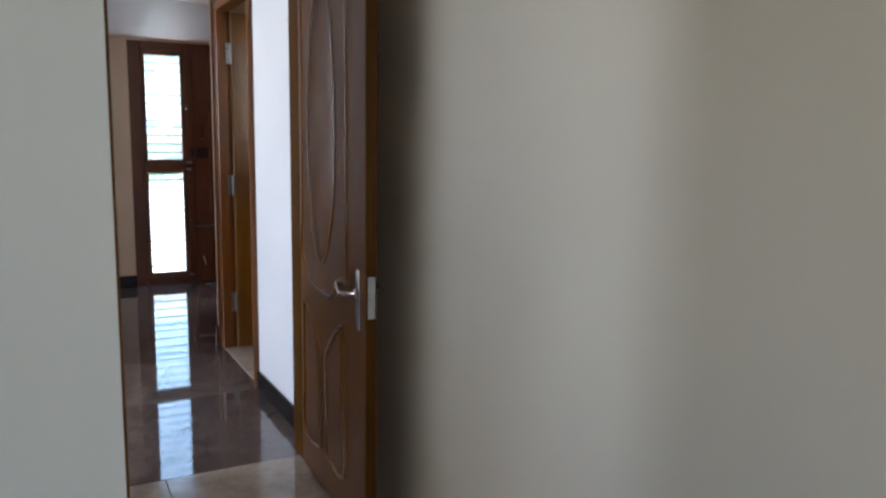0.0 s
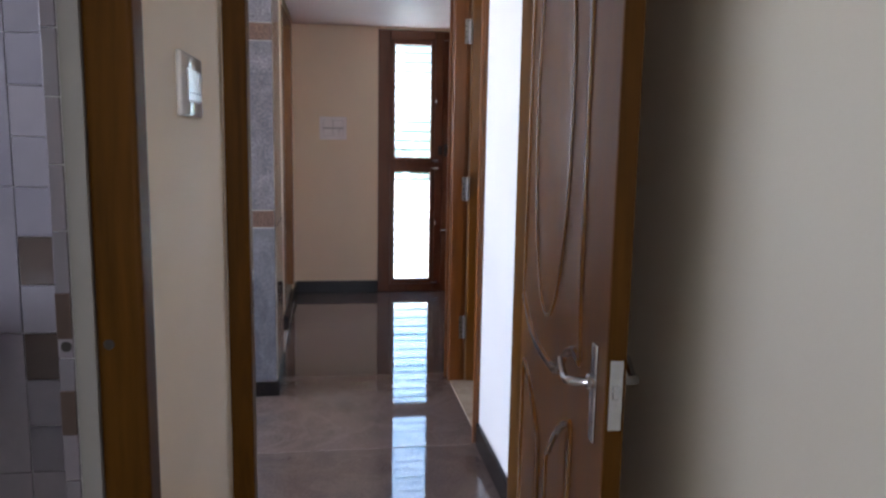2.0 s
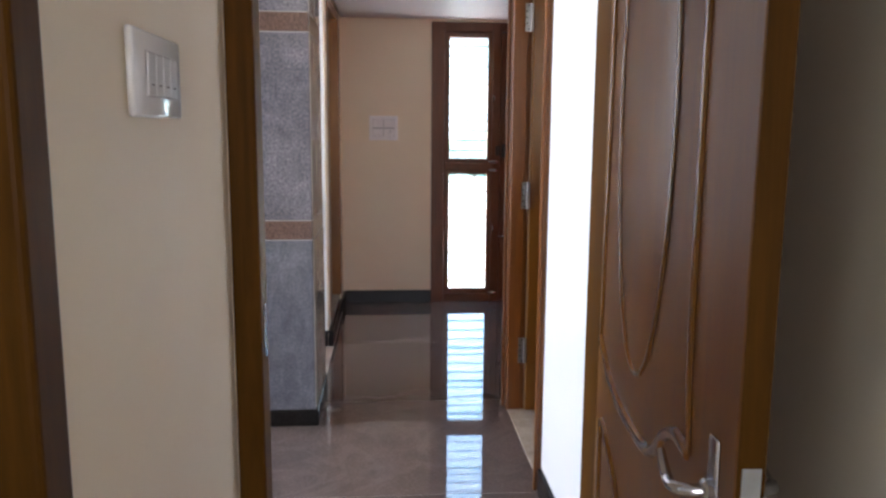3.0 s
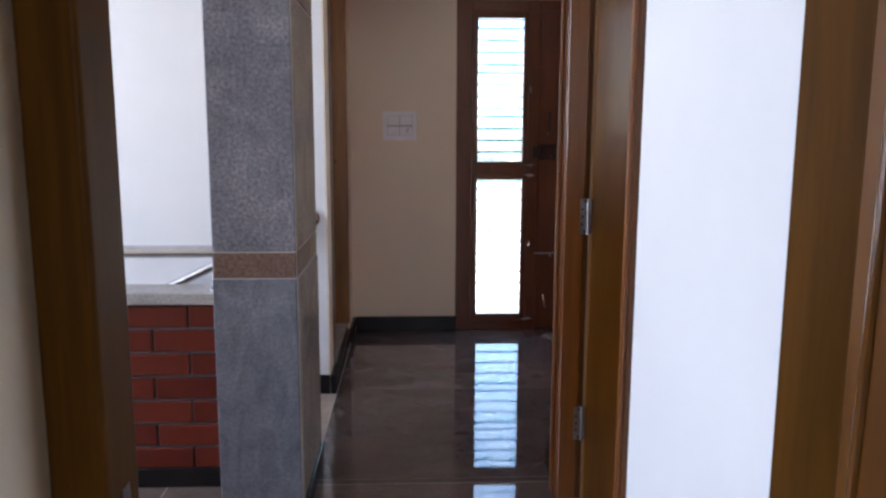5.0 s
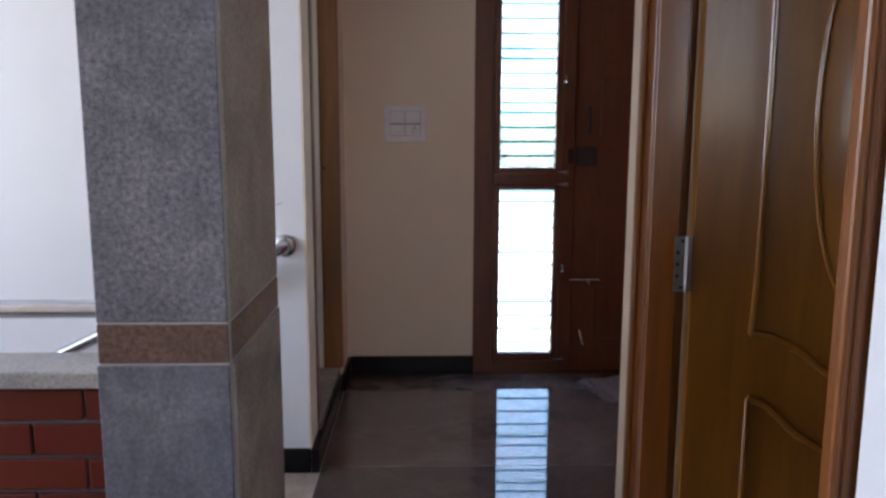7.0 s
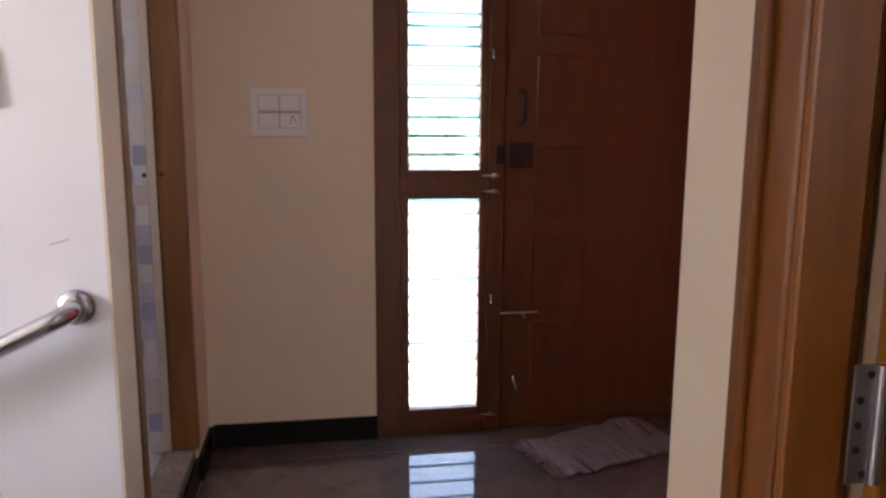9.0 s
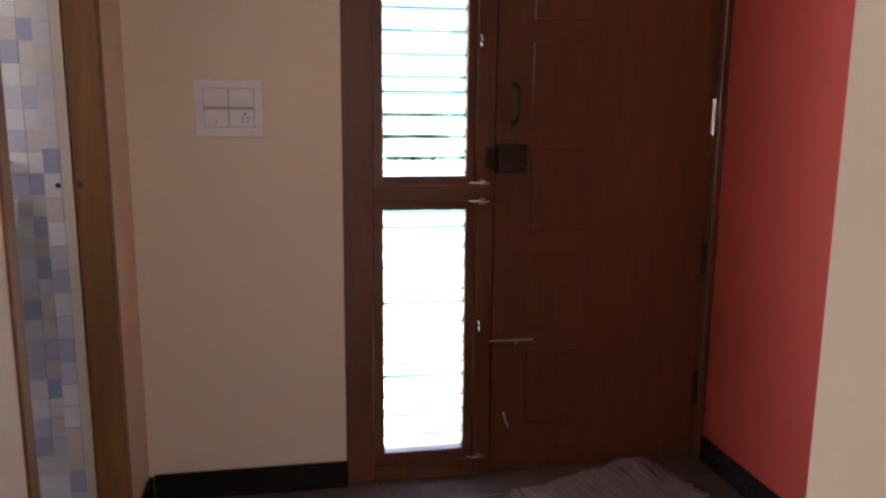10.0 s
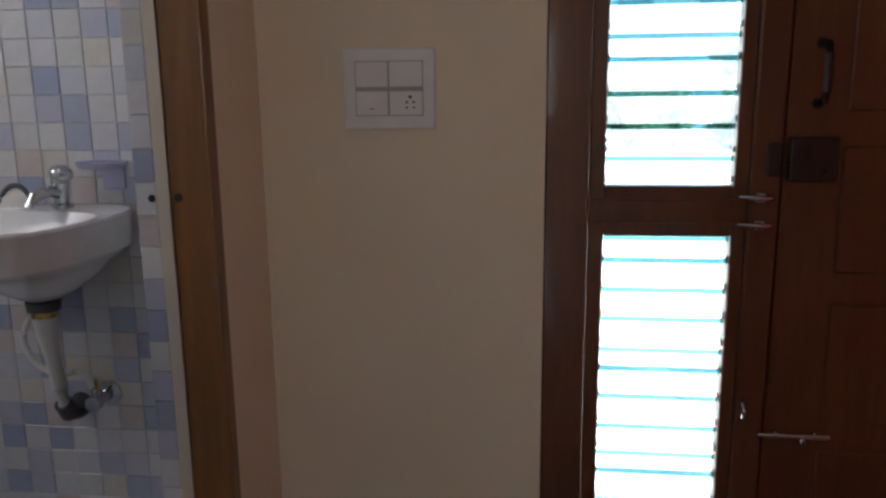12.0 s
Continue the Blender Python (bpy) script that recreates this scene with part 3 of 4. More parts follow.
def door_leaf(m, w, label, shift=0.0):
    leaf = thing("door_leaf", m, label, "door")
    bm = bmesh.new()
    box(bm, 0, w, 0, 0.038, 0.008, 2.04, 0.004, 2)
    part("panel", bm, TEAK_DOOR, leaf)
    k = w / 0.735

    def moulding(leaf, pts, r=0.0075, name="moulding", closed=False):
        bm = bmesh.new()
        sweep(bm, [(u, -0.001, z) for u, z in pts], r, 8, 0.75, (0, -1, 0), closed)
        return part(name, bm, DOOR_BEAD, leaf, smooth=True)

    if shift:
        wide_face(leaf, moulding)
        return leaf
    oval = [(0.285 * k + 0.16 * math.cos(a), 1.36 + 0.49 * math.sin(a)) for a in (i * math.tau / 56 for i in range(56))]
    bm = bmesh.new()
    inner = [bm.verts.new((0.285 * k + (u - 0.285 * k) * 0.86, -0.0035, 1.36 + (z - 1.36) * 0.96)) for u, z in oval]
    outer = [bm.verts.new((u, 0.002, z)) for u, z in oval]
    bm.faces.new(inner)
    for i in range(56):
        j = (i + 1) % 56
        bm.faces.new((outer[i], outer[j], inner[j], inner[i]))
    part("oval_panel", bm, TEAK_DOOR, leaf, smooth=True)
    moulding(leaf, oval, 0.006, "oval_moulding", True)
    wave = smooth_path([(0.03 * k, 0.868), (0.06 * k, 0.845), (0.12 * k, 0.802), (0.2 * k, 0.775), (0.30 * k, 0.763), (0.385 * k, 0.764), (0.43 * k, 0.79), (0.47 * k, 0.828), (0.52 * k, 0.848), (0.575 * k, 0.84)])
    moulding(leaf, wave, 0.0115, "wave_moulding")
    moulding(leaf, smooth_path([(0.575 * k, 0.84), (0.563 * k, 0.95), (0.558 * k, 1.2), (0.558 * k, 1.6), (0.54 * k, 1.86), (0.43 * k, 1.93), (0.27 * k, 1.95), (0.12 * k, 1.93), (0.05 * k, 1.86)]), 0.008, "panel_moulding")
    moulding(leaf, smooth_path([(0.05 * k, 1.86), (0.045 * k, 1.6), (0.04 * k, 1.2), (0.03 * k, 0.868)]), 0.007, "panel_moulding")
    for sgn, c in ((-1, 0.29), (1, 0.29)):
        top = [(c + sgn * 0.04, 0.16), (c + sgn * 0.04, 0.50), (c + sgn * 0.07, 0.565), (c + sgn * 0.13, 0.63), (c + sgn * 0.19, 0.672), (c + sgn * 0.235, 0.69)]
        pts = smooth_path([(u * k, z) for u, z in top]) + smooth_path([((c + sgn * 0.235) * k, 0.69), ((c + sgn * 0.235) * k, 0.4), ((c + sgn * 0.235) * k, 0.16), ((c + sgn * 0.04) * k, 0.16)])
        moulding(leaf, pts, 0.010, "lower_moulding")
        inset = [((c + sgn * 0.14) * k + (u - (c + sgn * 0.14) * k) * 0.72, 0.41 + (z - 0.41) * 0.9) for u, z in pts]
        bm = bmesh.new()
        a = [bm.verts.new((u, -0.005, z)) for u, z in inset[:-1]]
        b = [bm.verts.new((u + (u - (c + sgn * 0.14) * k) * 0.12, 0.002, z + (z - 0.41) * 0.04)) for u, z in inset[:-1]]
        bm.faces.new(a)
        for i in range(len(a)):
            bm.faces.new((b[i], b[(i + 1) % len(a)], a[(i + 1) % len(a)], a[i]))
        bmesh.ops.remove_doubles(bm, verts=bm.verts, dist=0.0005)
        part("lower_panel", bm, TEAK_DOOR, leaf)
    return leaf


leaf1 = door_leaf(pose(1.026, 2.785, 0.004, 0, 0, -92.3), 0.735, "open varnished wooden door with an oval moulded panel")
lever_handle(leaf1, 0.672, 0.832, False)
lever_handle(leaf1, 0.672, 0.832, True)
# strip darkens the edge that faces away from the hall light
part("edge_strip", boxes((0.7345, 0.7362, 0.001, 0.037, 0.01, 2.035)), TEAK_SHADED, leaf1, "varnished door edge, darkened for shade")
bm = bmesh.new()
box(bm, 0.733, 0.7385, 0.006, 0.032, 0.758, 0.892, 0.001)
forend = part("lock_plate", bm, STEEL, leaf1, "bright steel lock plate")
bm = bmesh.new()
box(bm, 0.737, 0.742, 0.012, 0.026, 0.818, 0.843, 0.002)
part("latch_bolt", bm, STEEL, forend)
leaf2 = door_leaf(pose(1.205, 4.607, 0.004), 0.775, "open varnished wooden door swung into the side room", 0.108)
for z in (0.30, 1.022, 1.80):
    hinge(leaf2, -0.012, -0.008, z)
for z in (0.35, 1.0, 1.8):
    hinge(leaf1, -0.004, 0.036, z, 0.1)
# strip paler than the leaf: bare wood, plus hall light in its colour
part("edge_strip", boxes((-0.0015, 0.0005, 0.016, 0.036, 0.01, 2.035)), RAW_LIT_EDGE, leaf2, "unvarnished door edge, paled for the hall light on it")
lever_handle(leaf2, 0.68, 0.95, False)

# strike plate and latch hole on the jambs
strike = thing("strike_plate", pose(0.2845, 2.895, 0.80), "small steel strike plate on the door jamb", "strike plate")
part("plate", boxes((0, 0.0025, -0.012, 0.012, 0, 0.12), bevel=0.001), STEEL, strike)
part("slot", boxes((0.0022, 0.003, -0.006, 0.006, 0.03, 0.06)), DARKHOLE, strike)


def latch_hole(p):
    bm = bmesh.new()
    cyl(bm, (0, 0, 0), (0, -0.0015, 0), 0.008, 0.0075, 14)
    ob = new("latch_hole", mesh_of("latch_hole", bm, DARKHOLE))
    ob.matrix_basis = pose(*p)
    return tagged(ob, "small dark bolt hole drilled in the door jamb", "bolt hole")


latch_hole((0.150, 6.691, 1.12))
latch_hole((0.094, 6.6895, 1.118))
latch_hole((0.172, 1.9165, 0.983))
latch_hole((0.1145, 1.9105, 0.983))

# reveal behind the bathroom and toilet frames
setting("trim_toilet_reveal", boxes((0.1045, 0.1315, 6.69, 6.704, 0.13, 2.08)), PLASTER, "cream plaster strip behind the toilet door frame", "reveal")
setting("trim_bathroom_reveal", boxes((0.1255, 0.1535, 1.912, 1.984, 0, 2.1)), JAMB_GREY, "dark grey plaster strip behind the bathroom door frame", "reveal")
bm = bmesh.new()
box(bm, 0.10, 0.21, 5.985, 6.73, 0, 0.13, 0.004)
setting("trim_toilet_sill", bm, SILL, "raised grey-brown stone threshold of the toilet", "threshold")
skirting("baseboard_sill", 0.2105, 0.2265, 5.986, 6.705, 0.095)
bm = bmesh.new()
box(bm, 1.125, 1.25, 3.85, 4.645, 0, 0.006, 0.002)
setting("trim_side_sill", bm, CREAMTILE, "cream stone threshold of the side room", "threshold")

# ---- front door: frame, louvred sidelight, leaf ----
FY = 7.012
front = thing("front_door_frame", pose(0, 0, 0), "dark varnished wooden front door frame with a sidelight", "door frame", kind="structure")
for n, a in (("post", (0.89, 0.99, FY, 7.12, 0, 2.112)), ("mullion", (1.35, 1.415, FY, 7.12, 0, 2.112)), ("post", (2.2415, 2.2695, 6.996, 7.12, 0, 2.112)), ("stop", (2.20, 2.241, 7.072, 7.12, 0, 2.04)), ("stop", (1.4155, 1.45, 7.072, 7.12, 0, 2.04)), ("stop", (1.4505, 2.1995, 7.072, 7.12, 2.0, 2.044)), ("threshold", (1.4155, 2.241, FY + 0.02, 7.12, -0.01, 0.005)),
             ("head", (0.991, 1.349, FY + 0.001, 7.119, 2.04, 2.111)), ("head", (1.416, 2.242, FY + 0.001, 7.119, 2.045, 2.111)), ("bottom_rail", (0.991, 1.349, FY + 0.001, 7.119, 0, 0.06)), ("transom", (0.991, 1.349, FY + 0.001, 7.119, 1.02, 1.078))):
    part(n, boxes(a, bevel=0.004), DARKWOOD, front)


def louvre_window(z0, z1, label):
    """An inner casement with glass louvre blades; glass opening x 1.028..1.316."""
    w = thing("louvre_window", pose(1.0, FY + 0.008, z0), label, "louvre window")
    h = z1 - z0
    for n, a in (("stile", (-0.008, 0.028, 0, 0.05, -0.042, h + 0.042)), ("stile", (0.316, 0.349, 0, 0.05, -0.042, h + 0.042)), ("rail", (0.0285, 0.3155, 0.001, 0.049, -0.042, 0)), ("rail", (0.0285, 0.3155, 0.001, 0.049, h, h + 0.042))):
        part(n, boxes(a, bevel=0.003), DARKWOOD, w)
    n = 13
    pitch = h / n
    bm = bmesh.new()
    box(bm, 0.0285, 0.3155, -0.002, 0.002, -0.036, 0.030)
    box(bm, 0.0285, 0.3155, -0.0028, 0.0028, 0.0302, 0.0415)
    for f in bm.faces:
        f.material_index = 1 if f.calc_center_median().z > 0.0301 else 0
    blade = mesh_of("blade", bm, (PANE, PANE_EDGE))
    bm = bmesh.new()
    box(bm, 0, 0.004, -0.008, 0.008, -0.008, 0.008, 0.0015)
    clip = mesh_of("clip", bm, DARKSTEEL)
    for i in range(n):
        z = pitch * (i + 0.5)
        ob = new("blade", blade)
        ob.parent, ob.visible_shadow = w, False
        ob.matrix_basis = pose(0, 0.03, z + 0.006 * (((i * 5) % 4) - 1.5), 12 + 5 * ((i * 7) % 3), 0, 0)
        for x in (0.0275, 0.3125):
            c = new("clip", clip)
            c.parent = w
            c.matrix_basis = pose(x, 0.02, z - 0.02)
    return w


louvre_window(0.103, 0.99, "lower louvre window with clear glass blades")
louvre_window(1.108, 2.0, "upper louvre window with clear glass blades")

fleaf = thing("front_door", pose(1.418, FY + 0.014, 0.006), "closed dark red-brown wooden front door with raised panels", "door")
bm = bmesh.new()
box(bm, 0, 0.822, 0, 0.04, 0, 2.036, 0.004)
part("slab", bm, DARKWOOD, fleaf)
for i in range(5):
    z1 = 1.922 - 0.365 * i
    bm = bmesh.new()
    box(bm, 0.13, 0.342, -0.005, 0.001, z1 - 0.29, z1, 0.004)
    part("raised_panel", bm, DARKWOOD, fleaf)
for z in (0.28, 0.79, 1.31, 1.85):
    bm = bmesh.new()
    cyl(bm, (0.818, -0.006, z - 0.065), (0.818, -0.006, z + 0.065), 0.006, seg=12)
    box(bm, 0.808, 0.817, -0.003, 0.001, z - 0.063, z + 0.063)
    part("hinge", bm, STEEL if z == 1.31 else DARKSTEEL, fleaf, "bright steel hinge" if z == 1.31 else "dull steel hinge")
bm = bmesh.new()
sweep(bm, [(0.066, 0.0, 1.285), (0.066, -0.035, 1.29), (0.066, -0.045, 1.31), (0.066, -0.045, 1.39), (0.066, -0.035, 1.41), (0.066, 0, 1.415)], [0.012, 0.009, 0.009, 0.009, 0.009, 0.012], 12)
part("pull_handle", bm, DARKSTEEL, fleaf, "dull steel pull handle", True)
bm = bmesh.new()
box(bm, 0.01, 0.115, -0.022, 0.001, 1.113, 1.212, 0.005, 2)
lock = part("rim_lock", bm, DARKSTEEL, fleaf, "dull steel rim lock case")
bm = bmesh.new()
cyl(bm, (0.045, -0.024, 1.185), (0.045, -0.02, 1.185), 0.014, seg=16)
cyl(bm, (0.09, -0.034, 1.135), (0.09, -0.02, 1.135), 0.009, seg=14)
part("knob", bm, DARKSTEEL, lock, "", True)
bm = bmesh.new()
box(bm, -0.038, -0.004, -0.022, -0.001, 1.125, 1.2, 0.004)
part("lock_keeper", bm, DARKSTEEL, fleaf)
bm = bmesh.new()
cyl(bm, (-0.012, -0.014, 0.504), (0.152, -0.014, 0.504), 0.0065, seg=12)
for x in (0.03, 0.12):
    box(bm, x - 0.006, x + 0.006, -0.016, 0.001, 0.494, 0.514, 0.003)
box(bm, 0.085, 0.1, -0.022, -0.008, 0.478, 0.5, 0.003)
part("tower_bolt", bm, STEEL, fleaf, "bright steel tower bolt", True)
bm = bmesh.new()
sweep(bm, [(0.052, -0.004, 0.225), (0.057, -0.016, 0.2), (0.062, -0.022, 0.175), (0.07, -0.014, 0.145)], [0.004, 0.005, 0.006, 0.007], 10)
part("door_stop", bm, STEEL, fleaf, "small steel foot catch", True)


def casement_catch(x, z, upright):
    bm = bmesh.new()
    if upright:
        sweep(bm, [(0, 0, -0.025), (0, -0.016, -0.015), (0, -0.02, 0), (0, -0.014, 0.02), (0, 0, 0.026)], 0.005, 10)
    else:
        sweep(bm, [(-0.035, -0.008, 0.002), (-0.01, -0.014, 0.001), (0.02, -0.014, -0.001), (0.037, -0.006, 0)], [0.004, 0.007, 0.007, 0.005], 10)
        box(bm, 0.0, 0.025, -0.008, 0.001, -0.012, 0.012, 0.002)
    ob = new("window_catch", mesh_of("window_catch", bm, STEEL, True))
    ob.matrix_basis = pose(x, FY, z)
    return tagged(ob, "small bright steel catch on the sidelight casement", "window catch", "sidelight catches")


casement_catch(1.36, 1.083, False)
casement_catch(1.36, 1.02, False)
casement_catch(1.362, 0.072, False)
casement_catch(1.36, 1.56, True)
casement_catch(1.365, 0.575, True)


# ---- switch plates ----
def switch_plate(m, w, h, label, cells, group="switch plates", cover=PLASTIC, tilt=3.5):
    """Rounded plate on local xz, facing -y; cells: x0, x1, z0, z1, kind."""
    e = thing("switch_plate", m, label, "switch", group)
    bm = bmesh.new()
    box(bm, 0, w, -0.011, 0, 0, h, 0.005, 3)
    part("cover_plate", bm, cover, e, smooth=True)
    xs, zs = [c[0] for c in cells] + [c[1] for c in cells], [c[2] for c in cells] + [c[3] for c in cells]
    part("module_frame", boxes((min(xs) - 0.002, max(xs) + 0.002, -0.0118, -0.0105, min(zs) - 0.002, max(zs) + 0.002)), PLASTIC_GREY, e, "grey module surround")
    for x0, x1, z0, z1, kind in cells:
        bm = bmesh.new()
        box(bm, x0, x1, -0.0145, -0.011, z0, z1, 0.0015)
        if kind == "rocker":
            bmesh.ops.rotate(bm, verts=bm.verts, cent=((x0 + x1) / 2, -0.012, (z0 + z1) / 2), matrix=Matrix.Rotation(radians(tilt if len(e.children) % 2 else tilt * 0.4), 3, "X"))
        mod = part({"rocker": "rocker", "socket": "socket", "blank": "blank_module"}[kind], bm, cover, e)
        if kind == "socket":
            cx, cz = (x0 + x1) / 2 + 0.01, (z0 + z1) / 2
            for dx, dz, r in ((0, 0.014, 0.004), (-0.008, 0.002, 0.003), (0.008, 0.002, 0.003), (-0.008, -0.01, 0.0026), (0.008, -0.01, 0.0026)):
                bm = bmesh.new()
                cyl(bm, (cx + dx, -0.0152, cz + dz), (cx + dx, -0.014, cz + dz), r, seg=10)
                part("pin_hole", bm, DARKHOLE, mod)
        if kind == "rocker":
            part("mark", boxes(((x0 + x1) / 2 - 0.004, (x0 + x1) / 2 + 0.004, -0.0158, -0.014, z0 + (z1 - z0) * 0.25, z0 + (z1 - z0) * 0.25 + 0.002)), DARKHOLE, mod)
    return e


switch_plate(pose(0.425, 7.0, 1.241), 0.214, 0.182, "white switch and socket plate on the cream end wall",
             [(0.031, 0.105, 0.096, 0.152, "blank"), (0.109, 0.185, 0.096, 0.152, "blank"), (0.031, 0.105, 0.032, 0.086, "rocker"), (0.109, 0.185, 0.032, 0.086, "socket")])
switch_plate(pose(0.22, 2.235, 1.325, 0, 0, 90), 0.235, 0.12, "glossy white switch plate on the cream passage wall",
             [(0.055, 0.09, 0.03, 0.09, "rocker"), (0.092, 0.127, 0.03, 0.09, "rocker"), (0.129, 0.164, 0.03, 0.09, "rocker"), (0.166, 0.2, 0.03, 0.09, "rocker")], cover=GLOSSPLASTIC, tilt=1.2)
switch_plate(pose(-0.125, 5.80, 1.327), 0.12, 0.125, "white switch plate on the staircase wall", [(0.025, 0.058, 0.03, 0.095, "rocker"), (0.062, 0.095, 0.03, 0.095, "rocker")])


# ---- wash basins ----
def wash_basin(m, label):
    """Wall-hung basin; local x along the wall, -y out from it, z = 0 at the rim."""
    e = thing("wash_basin", m, label, "wash basin", "wash basins")
    bm = bmesh.new()
    seg = 40

    def squarish(a, power):
        c, d = math.cos(a), math.sin(a)
        return math.copysign(abs(c) ** power, c), math.copysign(abs(d) ** power, d)

    def ring(wx, dy, z, cy, power):
        out = []
        for k in range(seg):
            u, v = squarish(k * math.tau / seg, power)
            # narrows a little towards the front
            out.append(bm.verts.new((wx * u * (1.0 + 0.09 * v), min(dy * v + cy, -0.004), z)))
        return out

    rings = [ring(0.045, 0.045, -0.215, -0.12, 1.0), ring(0.09, 0.08, -0.19, -0.125, 0.9), ring(0.145, 0.125, -0.15, -0.145, 0.8), ring(0.18, 0.165, -0.116, -0.185, 0.68),
             ring(0.205, 0.2, -0.1, -0.21, 0.58), ring(0.222, 0.22, -0.085, -0.226, 0.55), ring(0.228, 0.228, -0.03, -0.233, 0.55), ring(0.232, 0.232, -0.006, -0.236, 0.55), ring(0.228, 0.229, 0.0, -0.236, 0.55)]
    inner = []
    for wx, dy, z in ((0.205, 0.16, -0.003), (0.19, 0.148, -0.03), (0.15, 0.115, -0.08), (0.08, 0.06, -0.115), (0.025, 0.02, -0.12)):
        inner.append(ring(wx, dy, z, -0.275, 0.7 if wx > 0.1 else 1.0))
    rings += inner
    for a, b in zip(rings, rings[1:]):
        for k in range(seg):
            bm.faces.new((a[k], a[(k + 1) % seg], b[(k + 1) % seg], b[k]))
    bm.faces.new(rings[0][::-1])
    bm.faces.new(rings[-1])
    part("bowl", bm, CERAMIC, e, "white glazed ceramic bowl", True)
    bm = bmesh.new()
    lathe(bm, [(0.024, 0), (0.024, 0.008), (0.018, 0.014), (0.018, 0.045), (0.022, 0.05), (0.022, 0.075), (0.014, 0.09)], 20, Matrix.Translation((0.05, -0.075, 0.0)))
    sweep(bm, [(0.05, -0.075, 0.035), (0.038, -0.11, 0.045), (0.026, -0.145, 0.035), (0.02, -0.155, 0.01)], [0.015, 0.015, 0.014, 0.014], 14)
    tap = part("tap", bm, CHROME, e, "chrome pillar tap", True)
    bm = bmesh.new()
    lathe(bm, [(0.016, 0), (0.026, 0.006), (0.028, 0.018), (0.022, 0.03), (0.010, 0.036)], 20, Matrix.Translation((0.05, -0.075, 0.068)) @ pose(0, 0, 0, 0, 14, 0))
    sweep(bm, [(0.056, -0.08, 0.088), (0.075, -0.095, 0.09), (0.092, -0.108, 0.083)], [0.010, 0.009, 0.007], 10)
    part("tap_head", bm, CHROME, tap, "", True)
    bm = bmesh.new()
    cyl(bm, (0, -0.12, -0.245), (0, -0.12, -0.222), 0.038, 0.04, 20)
    part("waste_nut", bm, RUBBER, e, "dark waste nut", True)
    bm = bmesh.new()
    cyl(bm, (0, -0.12, -0.262), (0, -0.12, -0.244), 0.03, seg=18)
    part("brass_ring", bm, BRASS, e, "yellow brass ring", True)
    bm = bmesh.new()
    sweep(bm, [(0, -0.12, -0.262), (0.002, -0.12, -0.31), (0.006, -0.118, -0.36), (0.002, -0.10, -0.45), (-0.006, -0.075, -0.52)], [0.03, 0.026, 0.019, 0.017, 0.017], 16)
    part("waste_pipe", bm, PVC, e, "white plastic waste pipe", True)
    bm = bmesh.new()
    sweep(bm, [(-0.008, -0.08, -0.505), (-0.006, -0.06, -0.535), (-0.004, -0.03, -0.54), (-0.002, -0.002, -0.535)], [0.022, 0.027, 0.03, 0.032], 16)
    part("waste_boot", bm, RUBBER, e, "grey rubber pipe boot", True)
    bm = bmesh.new()
    pts = smooth_path([(-0.03, -0.235), (-0.075, -0.29), (-0.09, -0.345), (-0.06, -0.40), (-0.01, -0.425), (0.03, -0.42), (0.06, -0.435), (0.07, -0.465)])
    sweep(bm, [(u, -0.085 if u < 0.03 else -0.07, z) for u, z in pts], 0.008, 10)
    part("supply_hose", bm, PVC, e, "cream braided supply hose", True)
    bm = bmesh.new()
    lathe(bm, [(0.034, 0), (0.034, 0.006), (0.016, 0.012), (0.014, 0.06), (0.02, 0.062), (0.02, 0.085)], 18, Matrix.Translation((0.075, 0, -0.505)) @ pose(0, 0, 0, 90, 0, 0))
    cyl(bm, (0.07, -0.05, -0.505), (0.07, -0.05, -0.475), 0.012, seg=14)
    valve = part("angle_valve", bm, CHROME, e, "chrome angle valve", True)
    bm = bmesh.new()
    cyl(bm, (0.07, -0.05, -0.478), (0.07, -0.055, -0.448), 0.011, 0.008, 12)
    part("union_nut", bm, BRASS, valve, "brass union nut", True)
    return e


basin = wash_basin(pose(-0.318, 7.019, 1.058), "white wall-hung wash basin with a chrome tap")
copy_thing(basin, pose(-0.33, 2.299, 0.955))
shelf = thing("soap_dish", pose(-0.17, 7.019, 1.15), "pale lilac plastic soap dish on the tiled wall", "soap dish")
bm = bmesh.new()
lathe(bm, [(0.012, 0), (0.05, 0.006), (0.062, 0.018), (0.058, 0.018), (0.046, 0.009)], 26, Matrix.Translation((0, -0.055, 0.0)))
part("dish", bm, SOAP, shelf, smooth=True)
bm = bmesh.new()
box(bm, -0.03, 0.03, -0.01, 0, -0.055, 0.012, 0.004, 2)
part("wall_plate", bm, SOAP, shelf)
shell = thing("shell_dish", pose(-0.395, 6.955, 1.05), "small cream shell-shaped soap holder with a dark rim", "soap holder")
bm = bmesh.new()
fan = [bm.verts.new((0.042 * math.cos(a) * (1 + 0.06 * math.cos(9 * a)), -0.012 + 0.012 * math.sin(a), 0.004 + 0.055 * math.sin(a) * (1 + 0.06 * math.cos(9 * a)))) for a in (math.pi * i / 18 for i in range(19))]
back = [bm.verts.new((v.co.x * 0.9, v.co.y + 0.02, v.co.z * 0.92)) for v in fan]
bm.faces.new(fan)
bm.faces.new(back[::-1])
for i in range(19):
    j = (i + 1) % 19
    bm.faces.new((fan[i], back[i], back[j], fan[j]))
part("shell", bm, PVC, shell)
bm = bmesh.new()
sweep(bm, [(0.043 * math.cos(a), -0.004, 0.004 + 0.057 * math.sin(a)) for a in (math.pi * i / 16 for i in range(17))], 0.006, 8)
part("rim", bm, RUBBER, shell, "dark rim")

